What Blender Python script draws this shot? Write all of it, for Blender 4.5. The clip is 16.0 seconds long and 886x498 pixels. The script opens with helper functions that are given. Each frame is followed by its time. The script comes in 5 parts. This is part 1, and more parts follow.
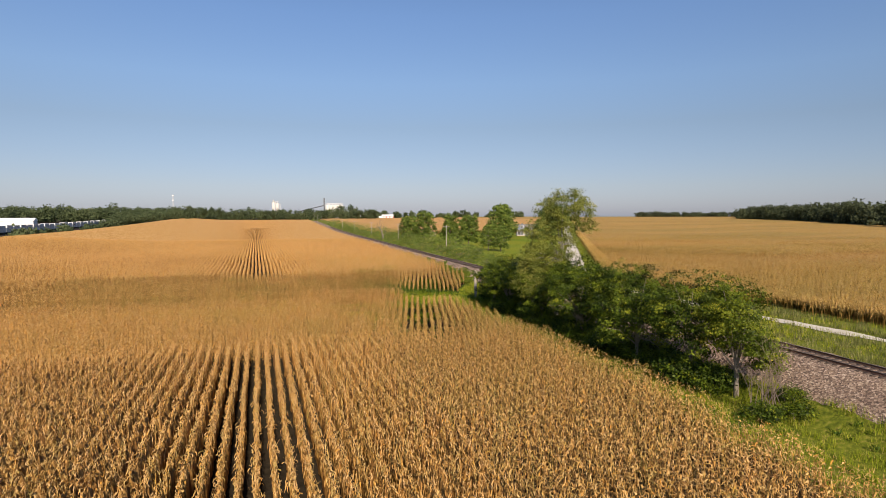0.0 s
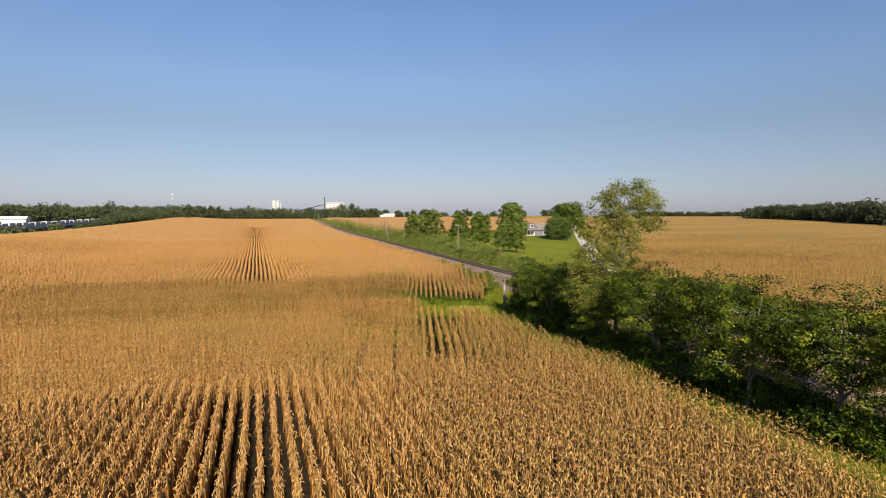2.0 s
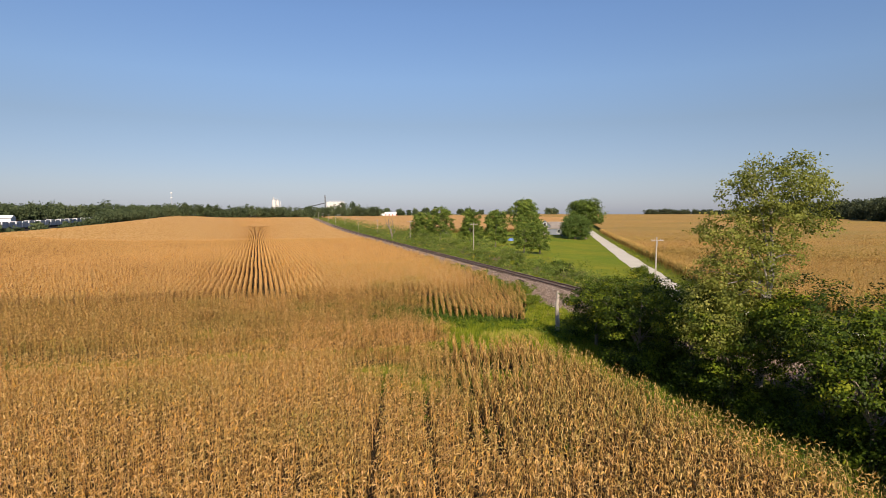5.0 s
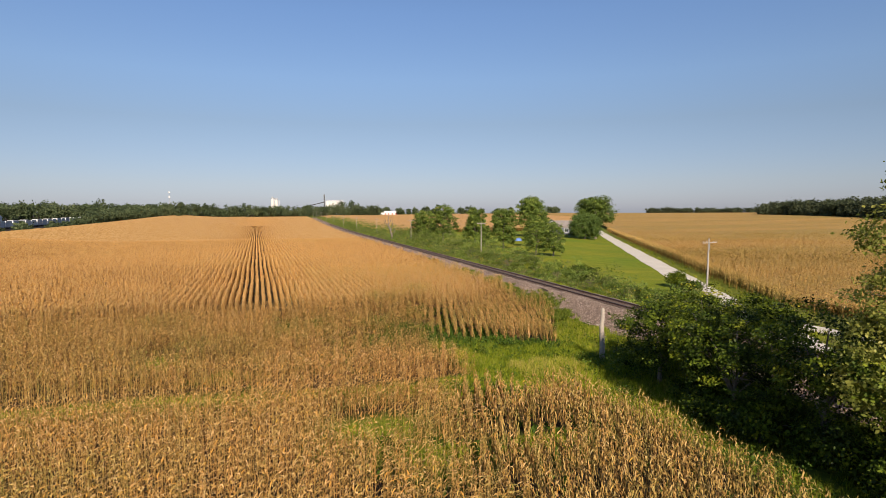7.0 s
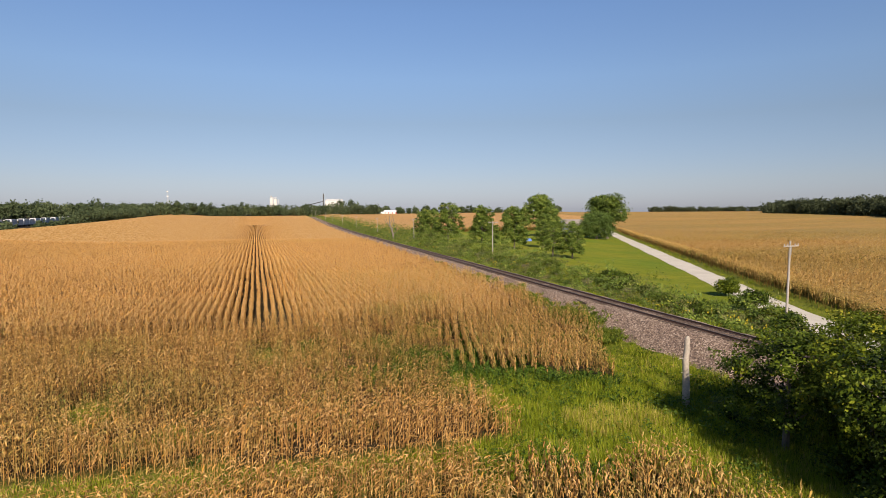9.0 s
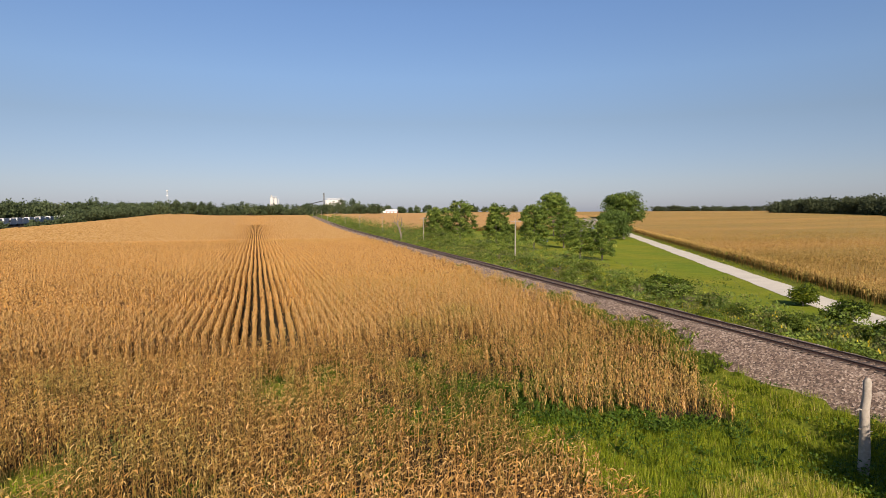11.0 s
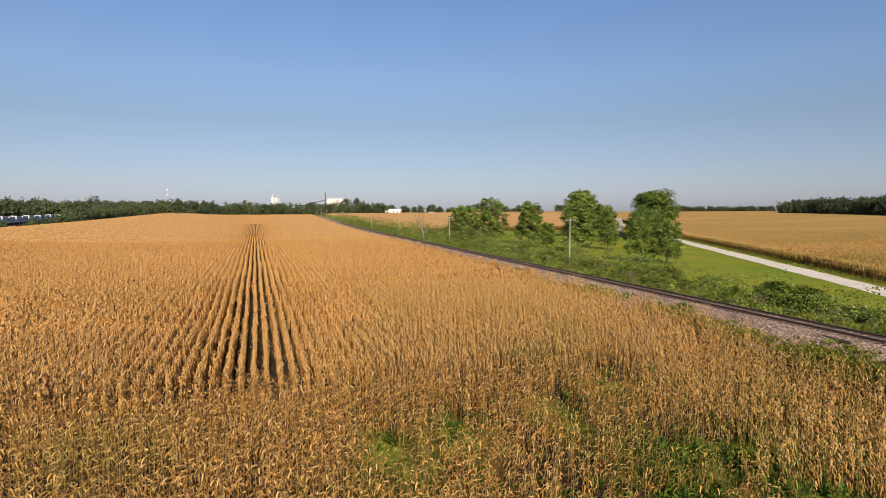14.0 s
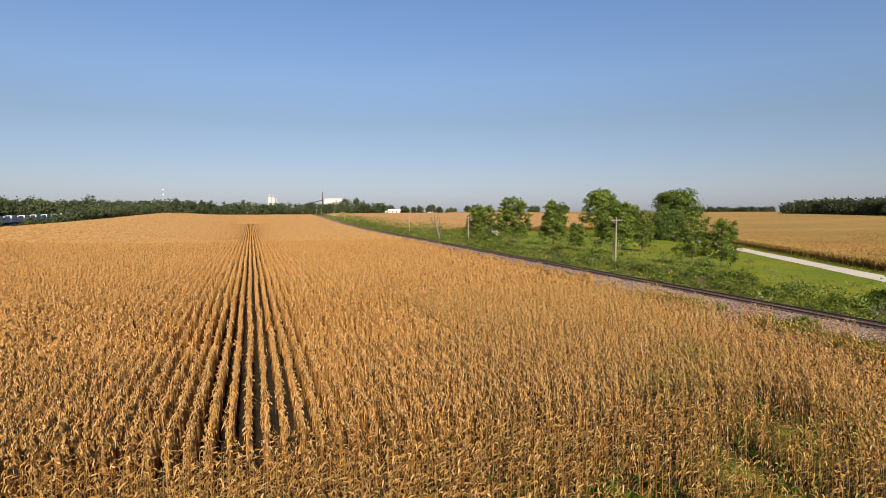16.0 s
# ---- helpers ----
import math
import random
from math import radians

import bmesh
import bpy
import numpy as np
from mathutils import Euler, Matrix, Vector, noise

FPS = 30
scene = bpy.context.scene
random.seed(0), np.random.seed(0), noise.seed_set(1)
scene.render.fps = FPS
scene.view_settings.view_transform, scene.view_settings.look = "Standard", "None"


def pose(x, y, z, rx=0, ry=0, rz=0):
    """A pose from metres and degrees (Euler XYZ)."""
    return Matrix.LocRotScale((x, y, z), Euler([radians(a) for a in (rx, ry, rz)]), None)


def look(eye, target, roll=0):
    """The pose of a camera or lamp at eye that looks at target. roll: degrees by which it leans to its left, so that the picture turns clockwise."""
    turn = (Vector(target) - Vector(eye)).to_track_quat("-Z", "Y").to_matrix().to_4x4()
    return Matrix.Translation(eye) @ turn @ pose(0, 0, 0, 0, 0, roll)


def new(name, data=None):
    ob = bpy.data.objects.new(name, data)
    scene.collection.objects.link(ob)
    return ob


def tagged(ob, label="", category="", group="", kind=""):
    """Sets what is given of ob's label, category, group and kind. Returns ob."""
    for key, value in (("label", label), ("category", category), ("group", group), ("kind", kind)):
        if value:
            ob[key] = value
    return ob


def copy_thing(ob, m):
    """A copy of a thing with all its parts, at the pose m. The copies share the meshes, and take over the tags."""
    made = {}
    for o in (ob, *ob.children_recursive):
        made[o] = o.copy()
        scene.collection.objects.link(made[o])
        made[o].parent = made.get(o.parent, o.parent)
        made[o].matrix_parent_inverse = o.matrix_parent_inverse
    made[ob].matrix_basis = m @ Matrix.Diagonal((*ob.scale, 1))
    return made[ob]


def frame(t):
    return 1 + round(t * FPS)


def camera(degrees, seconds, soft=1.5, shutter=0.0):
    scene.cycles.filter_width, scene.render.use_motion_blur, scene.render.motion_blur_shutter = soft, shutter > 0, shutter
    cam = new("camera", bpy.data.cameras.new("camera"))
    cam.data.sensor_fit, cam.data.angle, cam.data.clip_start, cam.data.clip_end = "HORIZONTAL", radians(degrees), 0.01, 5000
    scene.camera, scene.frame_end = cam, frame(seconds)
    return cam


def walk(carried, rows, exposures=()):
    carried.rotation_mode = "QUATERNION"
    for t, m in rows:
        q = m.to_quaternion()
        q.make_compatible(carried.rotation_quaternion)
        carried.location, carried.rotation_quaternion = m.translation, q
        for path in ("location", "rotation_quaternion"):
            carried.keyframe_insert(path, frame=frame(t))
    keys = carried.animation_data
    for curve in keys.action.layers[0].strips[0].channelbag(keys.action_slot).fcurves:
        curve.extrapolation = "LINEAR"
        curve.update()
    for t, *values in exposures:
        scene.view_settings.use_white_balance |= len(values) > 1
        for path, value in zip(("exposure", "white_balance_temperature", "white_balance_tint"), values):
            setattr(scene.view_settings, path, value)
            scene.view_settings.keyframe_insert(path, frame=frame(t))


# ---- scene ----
cam = camera(75.1, 16.0, soft=0.5)
# seconds, place, yaw, pitch, roll
ROWS = [
    (0, 0.136, 0.264, 13.064, -17.972, -3.231, -0.077),
    (0.5, 0.167, 3.095, 12.983, -17.981, -3.242, -0.028),
    (1, 0.322, 6.297, 12.909, -17.976, -3.257, 0.003),
    (1.5, 0.543, 9.656, 12.841, -17.962, -3.275, 0.02),
    (2, 0.804, 13.04, 12.78, -17.945, -3.295, 0.025),
    (2.5, 1.1, 16.378, 12.724, -17.927, -3.318, 0.019),
    (3, 1.437, 19.644, 12.673, -17.911, -3.341, 0.006),
    (3.5, 1.829, 22.837, 12.626, -17.898, -3.366, -0.014),
    (4, 2.284, 25.975, 12.582, -17.889, -3.392, -0.039),
    (4.5, 2.81, 29.081, 12.54, -17.885, -3.418, -0.066),
    (5, 3.405, 32.177, 12.499, -17.885, -3.444, -0.095),
    (5.5, 4.063, 35.282, 12.458, -17.889, -3.469, -0.125),
    (6, 4.766, 38.405, 12.416, -17.896, -3.494, -0.153),
    (6.5, 5.49, 41.545, 12.373, -17.905, -3.518, -0.18),
    (7, 6.205, 44.695, 12.328, -17.916, -3.541, -0.204),
    (7.5, 6.879, 47.836, 12.28, -17.926, -3.563, -0.224),
    (8, 7.475, 50.947, 12.229, -17.937, -3.583, -0.241),
    (8.5, 7.96, 53.999, 12.174, -17.945, -3.602, -0.253),
    (9, 8.305, 56.966, 12.115, -17.951, -3.619, -0.26),
    (9.5, 8.483, 59.826, 12.051, -17.955, -3.633, -0.262),
    (10, 8.481, 62.559, 11.984, -17.957, -3.646, -0.26),
    (10.5, 8.291, 65.158, 11.912, -17.956, -3.657, -0.253),
    (11, 7.919, 67.624, 11.837, -17.954, -3.665, -0.241),
    (11.5, 7.38, 69.971, 11.76, -17.952, -3.672, -0.226),
    (12, 6.699, 72.224, 11.68, -17.952, -3.676, -0.207),
    (12.5, 5.911, 74.418, 11.601, -17.957, -3.677, -0.185),
    (13, 5.053, 76.597, 11.522, -17.968, -3.677, -0.162),
    (13.5, 4.163, 78.804, 11.446, -17.99, -3.675, -0.138),
    (14, 3.271, 81.08, 11.375, -18.026, -3.671, -0.115),
    (14.5, 2.391, 83.448, 11.312, -18.082, -3.665, -0.093),
    (15, 1.512, 85.905, 11.259, -18.162, -3.657, -0.074),
    (15.5, 0.582, 88.406, 11.219, -18.273, -3.647, -0.061),
    (16, -0.504, 90.842, 11.197, -18.422, -3.637, -0.054),
]
walk(cam, [(t, pose(x, y, z, 90 + pitch, 0, yaw) @ pose(0, 0, 0, 0, 0, roll)) for t, x, y, z, yaw, pitch, roll in ROWS], [(0.0, 0.60, 6650, 16), (16.0, 0.60, 6650, 16)])

# ---- light ----
SUN_EL, SUN_DIR = radians(34.0), Vector((-0.08, -0.997, 0.0))
world = bpy.data.worlds.new("sky")
scene.world = world
world.use_nodes = True
wt = world.node_tree
sky = wt.nodes.new("ShaderNodeTexSky")
sky.sky_type, sky.sun_disc = "NISHITA", False
sky.sun_elevation = SUN_EL
sky.sun_rotation = math.atan2(SUN_DIR.x, SUN_DIR.y)
sky.altitude, sky.air_density, sky.dust_density, sky.ozone_density = 50.0, 1.0, 0.5, 5.0
wt.nodes["Background"].inputs["Strength"].default_value = 0.082
# tint multiplied over the sky: dimmer low down, and overhead to cut fill light
wtc = wt.nodes.new("ShaderNodeTexCoord")
wsep = wt.nodes.new("ShaderNodeSeparateXYZ")
wramp = wt.nodes.new("ShaderNodeValToRGB")
wmix = wt.nodes.new("ShaderNodeMix")
wmix.data_type, wmix.blend_type = "RGBA", "MULTIPLY"
wmix.inputs["Factor"].default_value = 1.0
wramp.color_ramp.elements.new(0.05)
wramp.color_ramp.elements.new(0.15)
wramp.color_ramp.elements.new(0.22)
wramp.color_ramp.elements.new(0.32)
wramp.color_ramp.elements.new(0.5)
for el, (p, c) in zip(wramp.color_ramp.elements, ((0.0, (0.57, 0.59, 0.78)), (0.05, (0.70, 0.645, 0.70)), (0.15, (0.83, 0.735, 0.68)), (0.22, (0.97, 0.92, 0.87)), (0.32, (0.99, 1.0, 1.0)), (0.5, (0.90, 0.96, 1.0)), (1.0, (0.70, 0.77, 0.84)))):
    el.position, el.color = p, (*c, 1)
wt.links.new(wtc.outputs["Generated"], wsep.inputs[0])
wt.links.new(wsep.outputs["Z"], wramp.inputs[0])
wt.links.new(sky.outputs[0], wmix.inputs["A"])
wt.links.new(wramp.outputs[0], wmix.inputs["B"])
wt.links.new(wmix.outputs["Result"], wt.nodes["Background"].inputs[0])
sun = new("sun", bpy.data.lights.new("sun", "SUN"))
sun.data.energy, sun.data.angle, sun.data.color = 5.0, radians(0.53), (1.0, 0.89, 0.72)
to_sun = Vector((SUN_DIR.x * math.cos(SUN_EL), SUN_DIR.y * math.cos(SUN_EL), math.sin(SUN_EL)))
sun.matrix_world = look(to_sun * 200, (0, 0, 0))

# ---- materials ----


def material(name):
    m = bpy.data.materials.new(name)
    m.use_nodes = True
    nt = m.node_tree
    return m, nt, nt.nodes["Principled BSDF"]


def noise_node(nt, scale, detail=4.0, rough=0.6, coords="Object", stretch=None):
    tc = nt.nodes.new("ShaderNodeTexCoord")
    out = tc.outputs[coords]
    if stretch:
        mp = nt.nodes.new("ShaderNodeMapping")
        mp.inputs["Scale"].default_value = stretch
        nt.links.new(out, mp.inputs[0])
        out = mp.outputs[0]
    n = nt.nodes.new("ShaderNodeTexNoise")
    n.inputs["Scale"].default_value, n.inputs["Detail"].default_value, n.inputs["Roughness"].default_value = scale, detail, rough
    nt.links.new(out, n.inputs["Vector"])
    return n.outputs["Fac"]


def ramp_node(nt, fac, stops):
    r = nt.nodes.new("ShaderNodeValToRGB")
    while len(r.color_ramp.elements) < len(stops):
        r.color_ramp.elements.new(0.5)
    for e, (p, c) in zip(r.color_ramp.elements, stops):
        e.position, e.color = p, (*c, 1)
    nt.links.new(fac, r.inputs[0])
    return r.outputs["Color"]


def mix_node(nt, fac, a, b, mode="MIX"):
    m = nt.nodes.new("ShaderNodeMix")
    m.data_type, m.blend_type = "RGBA", mode
    for sock, v in ((m.inputs["Factor"], fac), (m.inputs["A"], a), (m.inputs["B"], b)):
        if isinstance(v, bpy.types.NodeSocket):
            nt.links.new(v, sock)
        elif isinstance(v, tuple):
            sock.default_value = (*v, 1)
        else:
            sock.default_value = v
    return m.outputs["Result"]


def math_node(nt, op, a, b=0.0, clamp=False):
    m = nt.nodes.new("ShaderNodeMath")
    m.operation, m.use_clamp = op, clamp
    for sock, v in zip(m.inputs, (a, b)):
        if isinstance(v, bpy.types.NodeSocket):
            nt.links.new(v, sock)
        else:
            sock.default_value = v
    return m.outputs[0]


def bump_node(nt, bsdf, height, strength, dist):
    b = nt.nodes.new("ShaderNodeBump")
    b.inputs["Strength"].default_value, b.inputs["Distance"].default_value = strength, dist
    nt.links.new(height, b.inputs["Height"])
    nt.links.new(b.outputs[0], bsdf.inputs["Normal"])


def attr_node(nt, name):
    a = nt.nodes.new("ShaderNodeAttribute")
    a.attribute_name = name
    return a.outputs["Fac"]


def rough_mat(name, dark, light, scale, rough=0.9, bump=0.3, dist=0.02, metal=0.0, coarse=None, detail=6.0):
    """Two-scale mottled surface."""
    m, nt, b = material(name)
    fine = noise_node(nt, scale, detail, 0.65)
    wide = noise_node(nt, coarse or scale / 9, 3.0, 0.5)
    mixed = math_node(nt, "ADD", math_node(nt, "MULTIPLY", fine, 0.6), math_node(nt, "MULTIPLY", wide, 0.4))
    nt.links.new(ramp_node(nt, mixed, ((0.3, dark), (0.7, light))), b.inputs["Base Color"])
    b.inputs["Roughness"].default_value, b.inputs["Metallic"].default_value = rough, metal
    if bump:
        bump_node(nt, b, fine, bump, dist)
    return m


def foliage_mat(name, stops, translucent=0.3, rough=0.6, green=None):
    """Leaf colour from the per-leaf tint; green: a second set of stops, mixed in by the attribute 'green'."""
    m, nt, b = material(name)
    col = ramp_node(nt, attr_node(nt, "tint"), stops)
    if green:
        col = mix_node(nt, attr_node(nt, "green"), col, ramp_node(nt, attr_node(nt, "tint"), green))
    nt.links.new(col, b.inputs["Base Color"])
    b.inputs["Roughness"].default_value = rough
    b.inputs["Specular IOR Level"].default_value = 0.15
    tr = nt.nodes.new("ShaderNodeBsdfTranslucent")
    nt.links.new(col, tr.inputs["Color"])
    mx = nt.nodes.new("ShaderNodeMixShader")
    mx.inputs[0].default_value = translucent
    nt.links.new(b.outputs[0], mx.inputs[1])
    nt.links.new(tr.outputs[0], mx.inputs[2])
    nt.links.new(mx.outputs[0], nt.nodes["Material Output"].inputs["Surface"])
    return m


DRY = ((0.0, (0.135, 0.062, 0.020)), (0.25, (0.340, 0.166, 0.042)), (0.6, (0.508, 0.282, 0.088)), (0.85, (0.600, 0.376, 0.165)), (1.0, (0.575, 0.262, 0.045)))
LUSH = ((0.0, (0.0375, 0.0675, 0.01125)), (0.5, (0.105, 0.15, 0.0225)), (1.0, (0.3, 0.3, 0.045)))
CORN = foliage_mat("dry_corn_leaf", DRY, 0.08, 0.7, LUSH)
GRASS = foliage_mat("grass_blade", ((0.0, (0.080, 0.122, 0.007)), (0.5, (0.215, 0.268, 0.012)), (0.85, (0.33, 0.34, 0.026)), (1.0, (0.46, 0.36, 0.10))), 0.3)
WEED = foliage_mat("weed_leaf", ((0.0, (0.0255, 0.05419, 0.006375)), (0.6, (0.07013, 0.1211, 0.01147)), (1.0, (0.1403, 0.1913, 0.01912))), 0.3)
BROADLEAF = foliage_mat("broad_leaf", ((0.0, (0.012, 0.022, 0.0025)), (0.45, (0.048, 0.078, 0.006)), (0.8, (0.130, 0.172, 0.011)), (1.0, (0.215, 0.235, 0.016))), 0.2, 0.55)
LIMELEAF = foliage_mat("lime_leaf", ((0.0, (0.028, 0.044, 0.004)), (0.5, (0.085, 0.118, 0.008)), (0.85, (0.20, 0.225, 0.017)), (1.0, (0.35, 0.325, 0.026))), 0.25, 0.55)
YARDLEAF = foliage_mat("yard_leaf", ((0.0, (0.054, 0.088, 0.016)), (0.5, (0.138, 0.196, 0.034)), (0.85, (0.25, 0.300, 0.052)), (1.0, (0.37, 0.39, 0.080))), 0.3, 0.6)
POPLAR = foliage_mat("poplar_leaf", ((0.0, (0.095, 0.115, 0.022)), (0.5, (0.22, 0.245, 0.045)), (1.0, (0.42, 0.40, 0.09))), 0.5, 0.45)
DARKLEAF = foliage_mat("maple_leaf", ((0.0, (0.04347, 0.07088, 0.01215)), (0.6, (0.1014, 0.1476, 0.0243)), (1.0, (0.1883, 0.2244, 0.03645))), 0.25, 0.5)
WILLOW = foliage_mat("willow_leaf", ((0.0, (0.05063, 0.08657, 0.01823)), (0.6, (0.1013, 0.1539, 0.0319)), (1.0, (0.1721, 0.2117, 0.04557))), 0.3, 0.5)
GOLDENROD = foliage_mat("goldenrod_stem", ((0.0, (0.055, 0.085, 0.014)), (0.55, (0.15, 0.19, 0.03)), (0.8, (0.26, 0.24, 0.10)), (1.0, (0.55, 0.42, 0.03))), 0.3, 0.7)
VERGELEAF = foliage_mat("verge_leaf", ((0.0, (0.032, 0.056, 0.008)), (0.5, (0.088, 0.126, 0.015)), (0.85, (0.17, 0.205, 0.026)), (1.0, (0.26, 0.27, 0.045))), 0.3, 0.6)
OLIVE = foliage_mat("olive_scrub_leaf", ((0.0, (0.066, 0.0715, 0.022)), (0.5, (0.143, 0.154, 0.044)), (0.85, (0.242, 0.231, 0.077)), (1.0, (0.33, 0.286, 0.132))), 0.25, 0.7)
# distant foliage greyed, paled and more translucent: haze put into the leaves
FARWOOD = foliage_mat("far_wood_leaf", ((0.0, (0.052, 0.066, 0.034)), (0.6, (0.082, 0.100, 0.050)), (1.0, (0.120, 0.138, 0.070))), 0.45, 0.8)
FARLEAF = foliage_mat("far_leaf", ((0.0, (0.062, 0.086, 0.040)), (0.6, (0.105, 0.136, 0.060)), (1.0, (0.165, 0.190, 0.085))), 0.45, 0.8)
BARE = rough_mat("bare_twig", (0.1071, 0.07776, 0.05324), (0.2277, 0.175, 0.1253), 9.0, 0.9, 0.2)
WEATHERED = rough_mat("grey_weathered_post", (0.20, 0.17, 0.135), (0.44, 0.385, 0.315), 6.0, 0.95, 0.5, 0.02)
PALEBARK = rough_mat("pale_poplar_bark", (0.1488, 0.1302, 0.1054), (0.2852, 0.2604, 0.2232), 6.0, 0.9, 0.4, 0.02)
DEADBARK = rough_mat("dead_bark", (0.09, 0.072, 0.055), (0.24, 0.20, 0.155), 6.0, 0.95, 0.5, 0.02)
BARK = rough_mat("tree_bark", (0.10, 0.08, 0.06), (0.26, 0.22, 0.17), 7.0, 0.95, 0.6, 0.03)
BALLAST_MAT, nt_, b_ = material("ballast_stone")
vor = nt_.nodes.new("ShaderNodeTexVoronoi")
vor.inputs["Scale"].default_value = 10.0
tco = nt_.nodes.new("ShaderNodeTexCoord")
nt_.links.new(tco.outputs["Object"], vor.inputs["Vector"])
stone = ramp_node(nt_, vor.outputs["Color"], ((0.0, (0.045, 0.028, 0.019)), (0.35, (0.155, 0.102, 0.070)), (0.65, (0.32, 0.225, 0.155)), (0.85, (0.52, 0.41, 0.31)), (1.0, (0.66, 0.56, 0.45))))
stain = noise_node(nt_, 0.35, 3.0)
nt_.links.new(mix_node(nt_, 0.55, stone, ramp_node(nt_, stain, ((0.35, (0.55, 0.48, 0.45)), (0.7, (1.0, 0.98, 0.95)))), "MULTIPLY"), b_.inputs["Base Color"])
b_.inputs["Roughness"].default_value = 0.9
bump_node(nt_, b_, vor.outputs["Distance"], 1.0, 0.06)
RUST = rough_mat("rusty_rail_steel", (0.06, 0.03, 0.02), (0.17, 0.09, 0.06), 18.0, 0.7, 0.2, 0.005, 0.3)
SHINE = rough_mat("worn_rail_head", (0.08, 0.055, 0.045), (0.17, 0.125, 0.10), 25.0, 0.5, 0.0, 0.0, 0.4)
TIE = rough_mat("creosoted_sleeper", (0.03, 0.02, 0.015), (0.095, 0.064, 0.046), 10.0, 0.9, 0.4)
POLEWOOD = rough_mat("weathered_pole", (0.2326, 0.1994, 0.1662), (0.4321, 0.3905, 0.3407), 8.0, 0.9, 0.3)
GRAVEL = rough_mat("white_gravel_road", (0.36, 0.325, 0.265), (0.57, 0.525, 0.44), 14.0, 0.95, 0.5, 0.03, coarse=0.35)
BLACKPAINT = rough_mat("black_engine_paint", (0.008, 0.008, 0.009), (0.022, 0.021, 0.02), 4.0, 0.45, 0.05)
UNDERFRAME = rough_mat("grimy_underframe", (0.012, 0.011, 0.010), (0.045, 0.040, 0.035), 6.0, 0.8, 0.2)
ROOFGREY = rough_mat("dusty_grey_roof", (0.16, 0.16, 0.16), (0.32, 0.31, 0.30), 5.0, 0.8, 0.1)
WHITEPAINT = rough_mat("white_paint", (0.5984, 0.5896, 0.5632), (0.7216, 0.7128, 0.6952), 3.0, 0.6, 0.05)
# plain grey, also used for the shaded sides of the white containers
GREYPAINT = rough_mat("grey_and_shade_paint", (0.30, 0.31, 0.33), (0.46, 0.47, 0.48), 1.2, 0.6, 0.05)
CONCRETE = rough_mat("white_concrete", (0.40, 0.385, 0.355), (0.54, 0.52, 0.485), 0.25, 0.85, 0.1)
STEEL = rough_mat("galvanised_steel", (0.30, 0.31, 0.32), (0.50, 0.51, 0.52), 2.0, 0.5, 0.05, 0.01, 0.6)
SIDING = rough_mat("blue_grey_siding", (0.1205, 0.1428, 0.1696), (0.1696, 0.192, 0.2187), 2.5, 0.7, 0.1)
SHINGLE = rough_mat("brown_shingle", (0.136, 0.114, 0.1), (0.255, 0.228, 0.2), 6.0, 0.9, 0.3)
BARNRED = rough_mat("red_barn_paint", (0.35, 0.03, 0.03), (0.50, 0.07, 0.06), 1.0, 0.7, 0.05)
BEIGE = rough_mat("beige_boards", (0.50, 0.40, 0.30), (0.66, 0.55, 0.44), 3.0, 0.8, 0.1)
TARP = rough_mat("blue_tarpaulin", (0.06, 0.12, 0.36), (0.12, 0.22, 0.55), 3.0, 0.5, 0.2)
CARPAINT = rough_mat("dark_car_paint", (0.02, 0.022, 0.03), (0.04, 0.045, 0.055), 3.0, 0.25, 0.0)
TYRE = rough_mat("tyre_rubber", (0.012, 0.012, 0.012), (0.03, 0.03, 0.03), 12.0, 0.9, 0.1)
GLASS, nt_, b_ = material("dark_window_glass")
b_.inputs["Base Color"].default_value = (0.02, 0.025, 0.03, 1)
b_.inputs["Roughness"].default_value = 0.06
LAWNMAT, nt_, b_ = material("mown_lawn")
fine = noise_node(nt_, 9.0, 6.0)
stripe = noise_node(nt_, 0.10, 2.0, 0.5, stretch=(1.0, 6.0, 1.0))
wide = noise_node(nt_, 0.035, 3.0)
c1 = ramp_node(nt_, fine, ((0.3, (0.118, 0.146, 0.012)), (0.7, (0.235, 0.256, 0.024))))
c2 = ramp_node(nt_, stripe, ((0.35, (0.75, 0.80, 0.7)), (0.7, (1.0, 1.0, 1.0))))
c3 = ramp_node(nt_, wide, ((0.35, (0.72, 0.86, 0.7)), (0.65, (1.12, 0.98, 0.9))))
c3 = mix_node(nt_, 0.7, c3, ramp_node(nt_, noise_node(nt_, 0.4, 5.0, 0.65), ((0.3, (0.72, 0.8, 0.7)), (0.7, (1.15, 1.08, 1.0)))), "MULTIPLY")
nt_.links.new(mix_node(nt_, 1.0, mix_node(nt_, 0.8, c1, c2, "MULTIPLY"), c3, "MULTIPLY"), b_.inputs["Base Color"])
b_.inputs["Roughness"].default_value = 0.95
b_.inputs["Specular IOR Level"].default_value = 0.1
bump_node(nt_, b_, fine, 0.8, 0.06)
GROUND_MAT, nt_, b_ = material("soil_and_grass")
soil = ramp_node(nt_, noise_node(nt_, 2.2, 7.0), ((0.3, (0.012, 0.0088, 0.006)), (0.7, (0.037, 0.026, 0.017))))
turf = ramp_node(nt_, noise_node(nt_, 3.0, 7.0), ((0.3, (0.054, 0.0756, 0.00648)), (0.55, (0.135, 0.1512, 0.01426)), (0.75, (0.243, 0.2041, 0.04536))))
nt_.links.new(mix_node(nt_, attr_node(nt_, "turf"), soil, turf), b_.inputs["Base Color"])
b_.inputs["Roughness"].default_value = 0.95
b_.inputs["Specular IOR Level"].default_value = 0.1
bump_node(nt_, b_, noise_node(nt_, 4.0, 6.0), 0.7, 0.12)


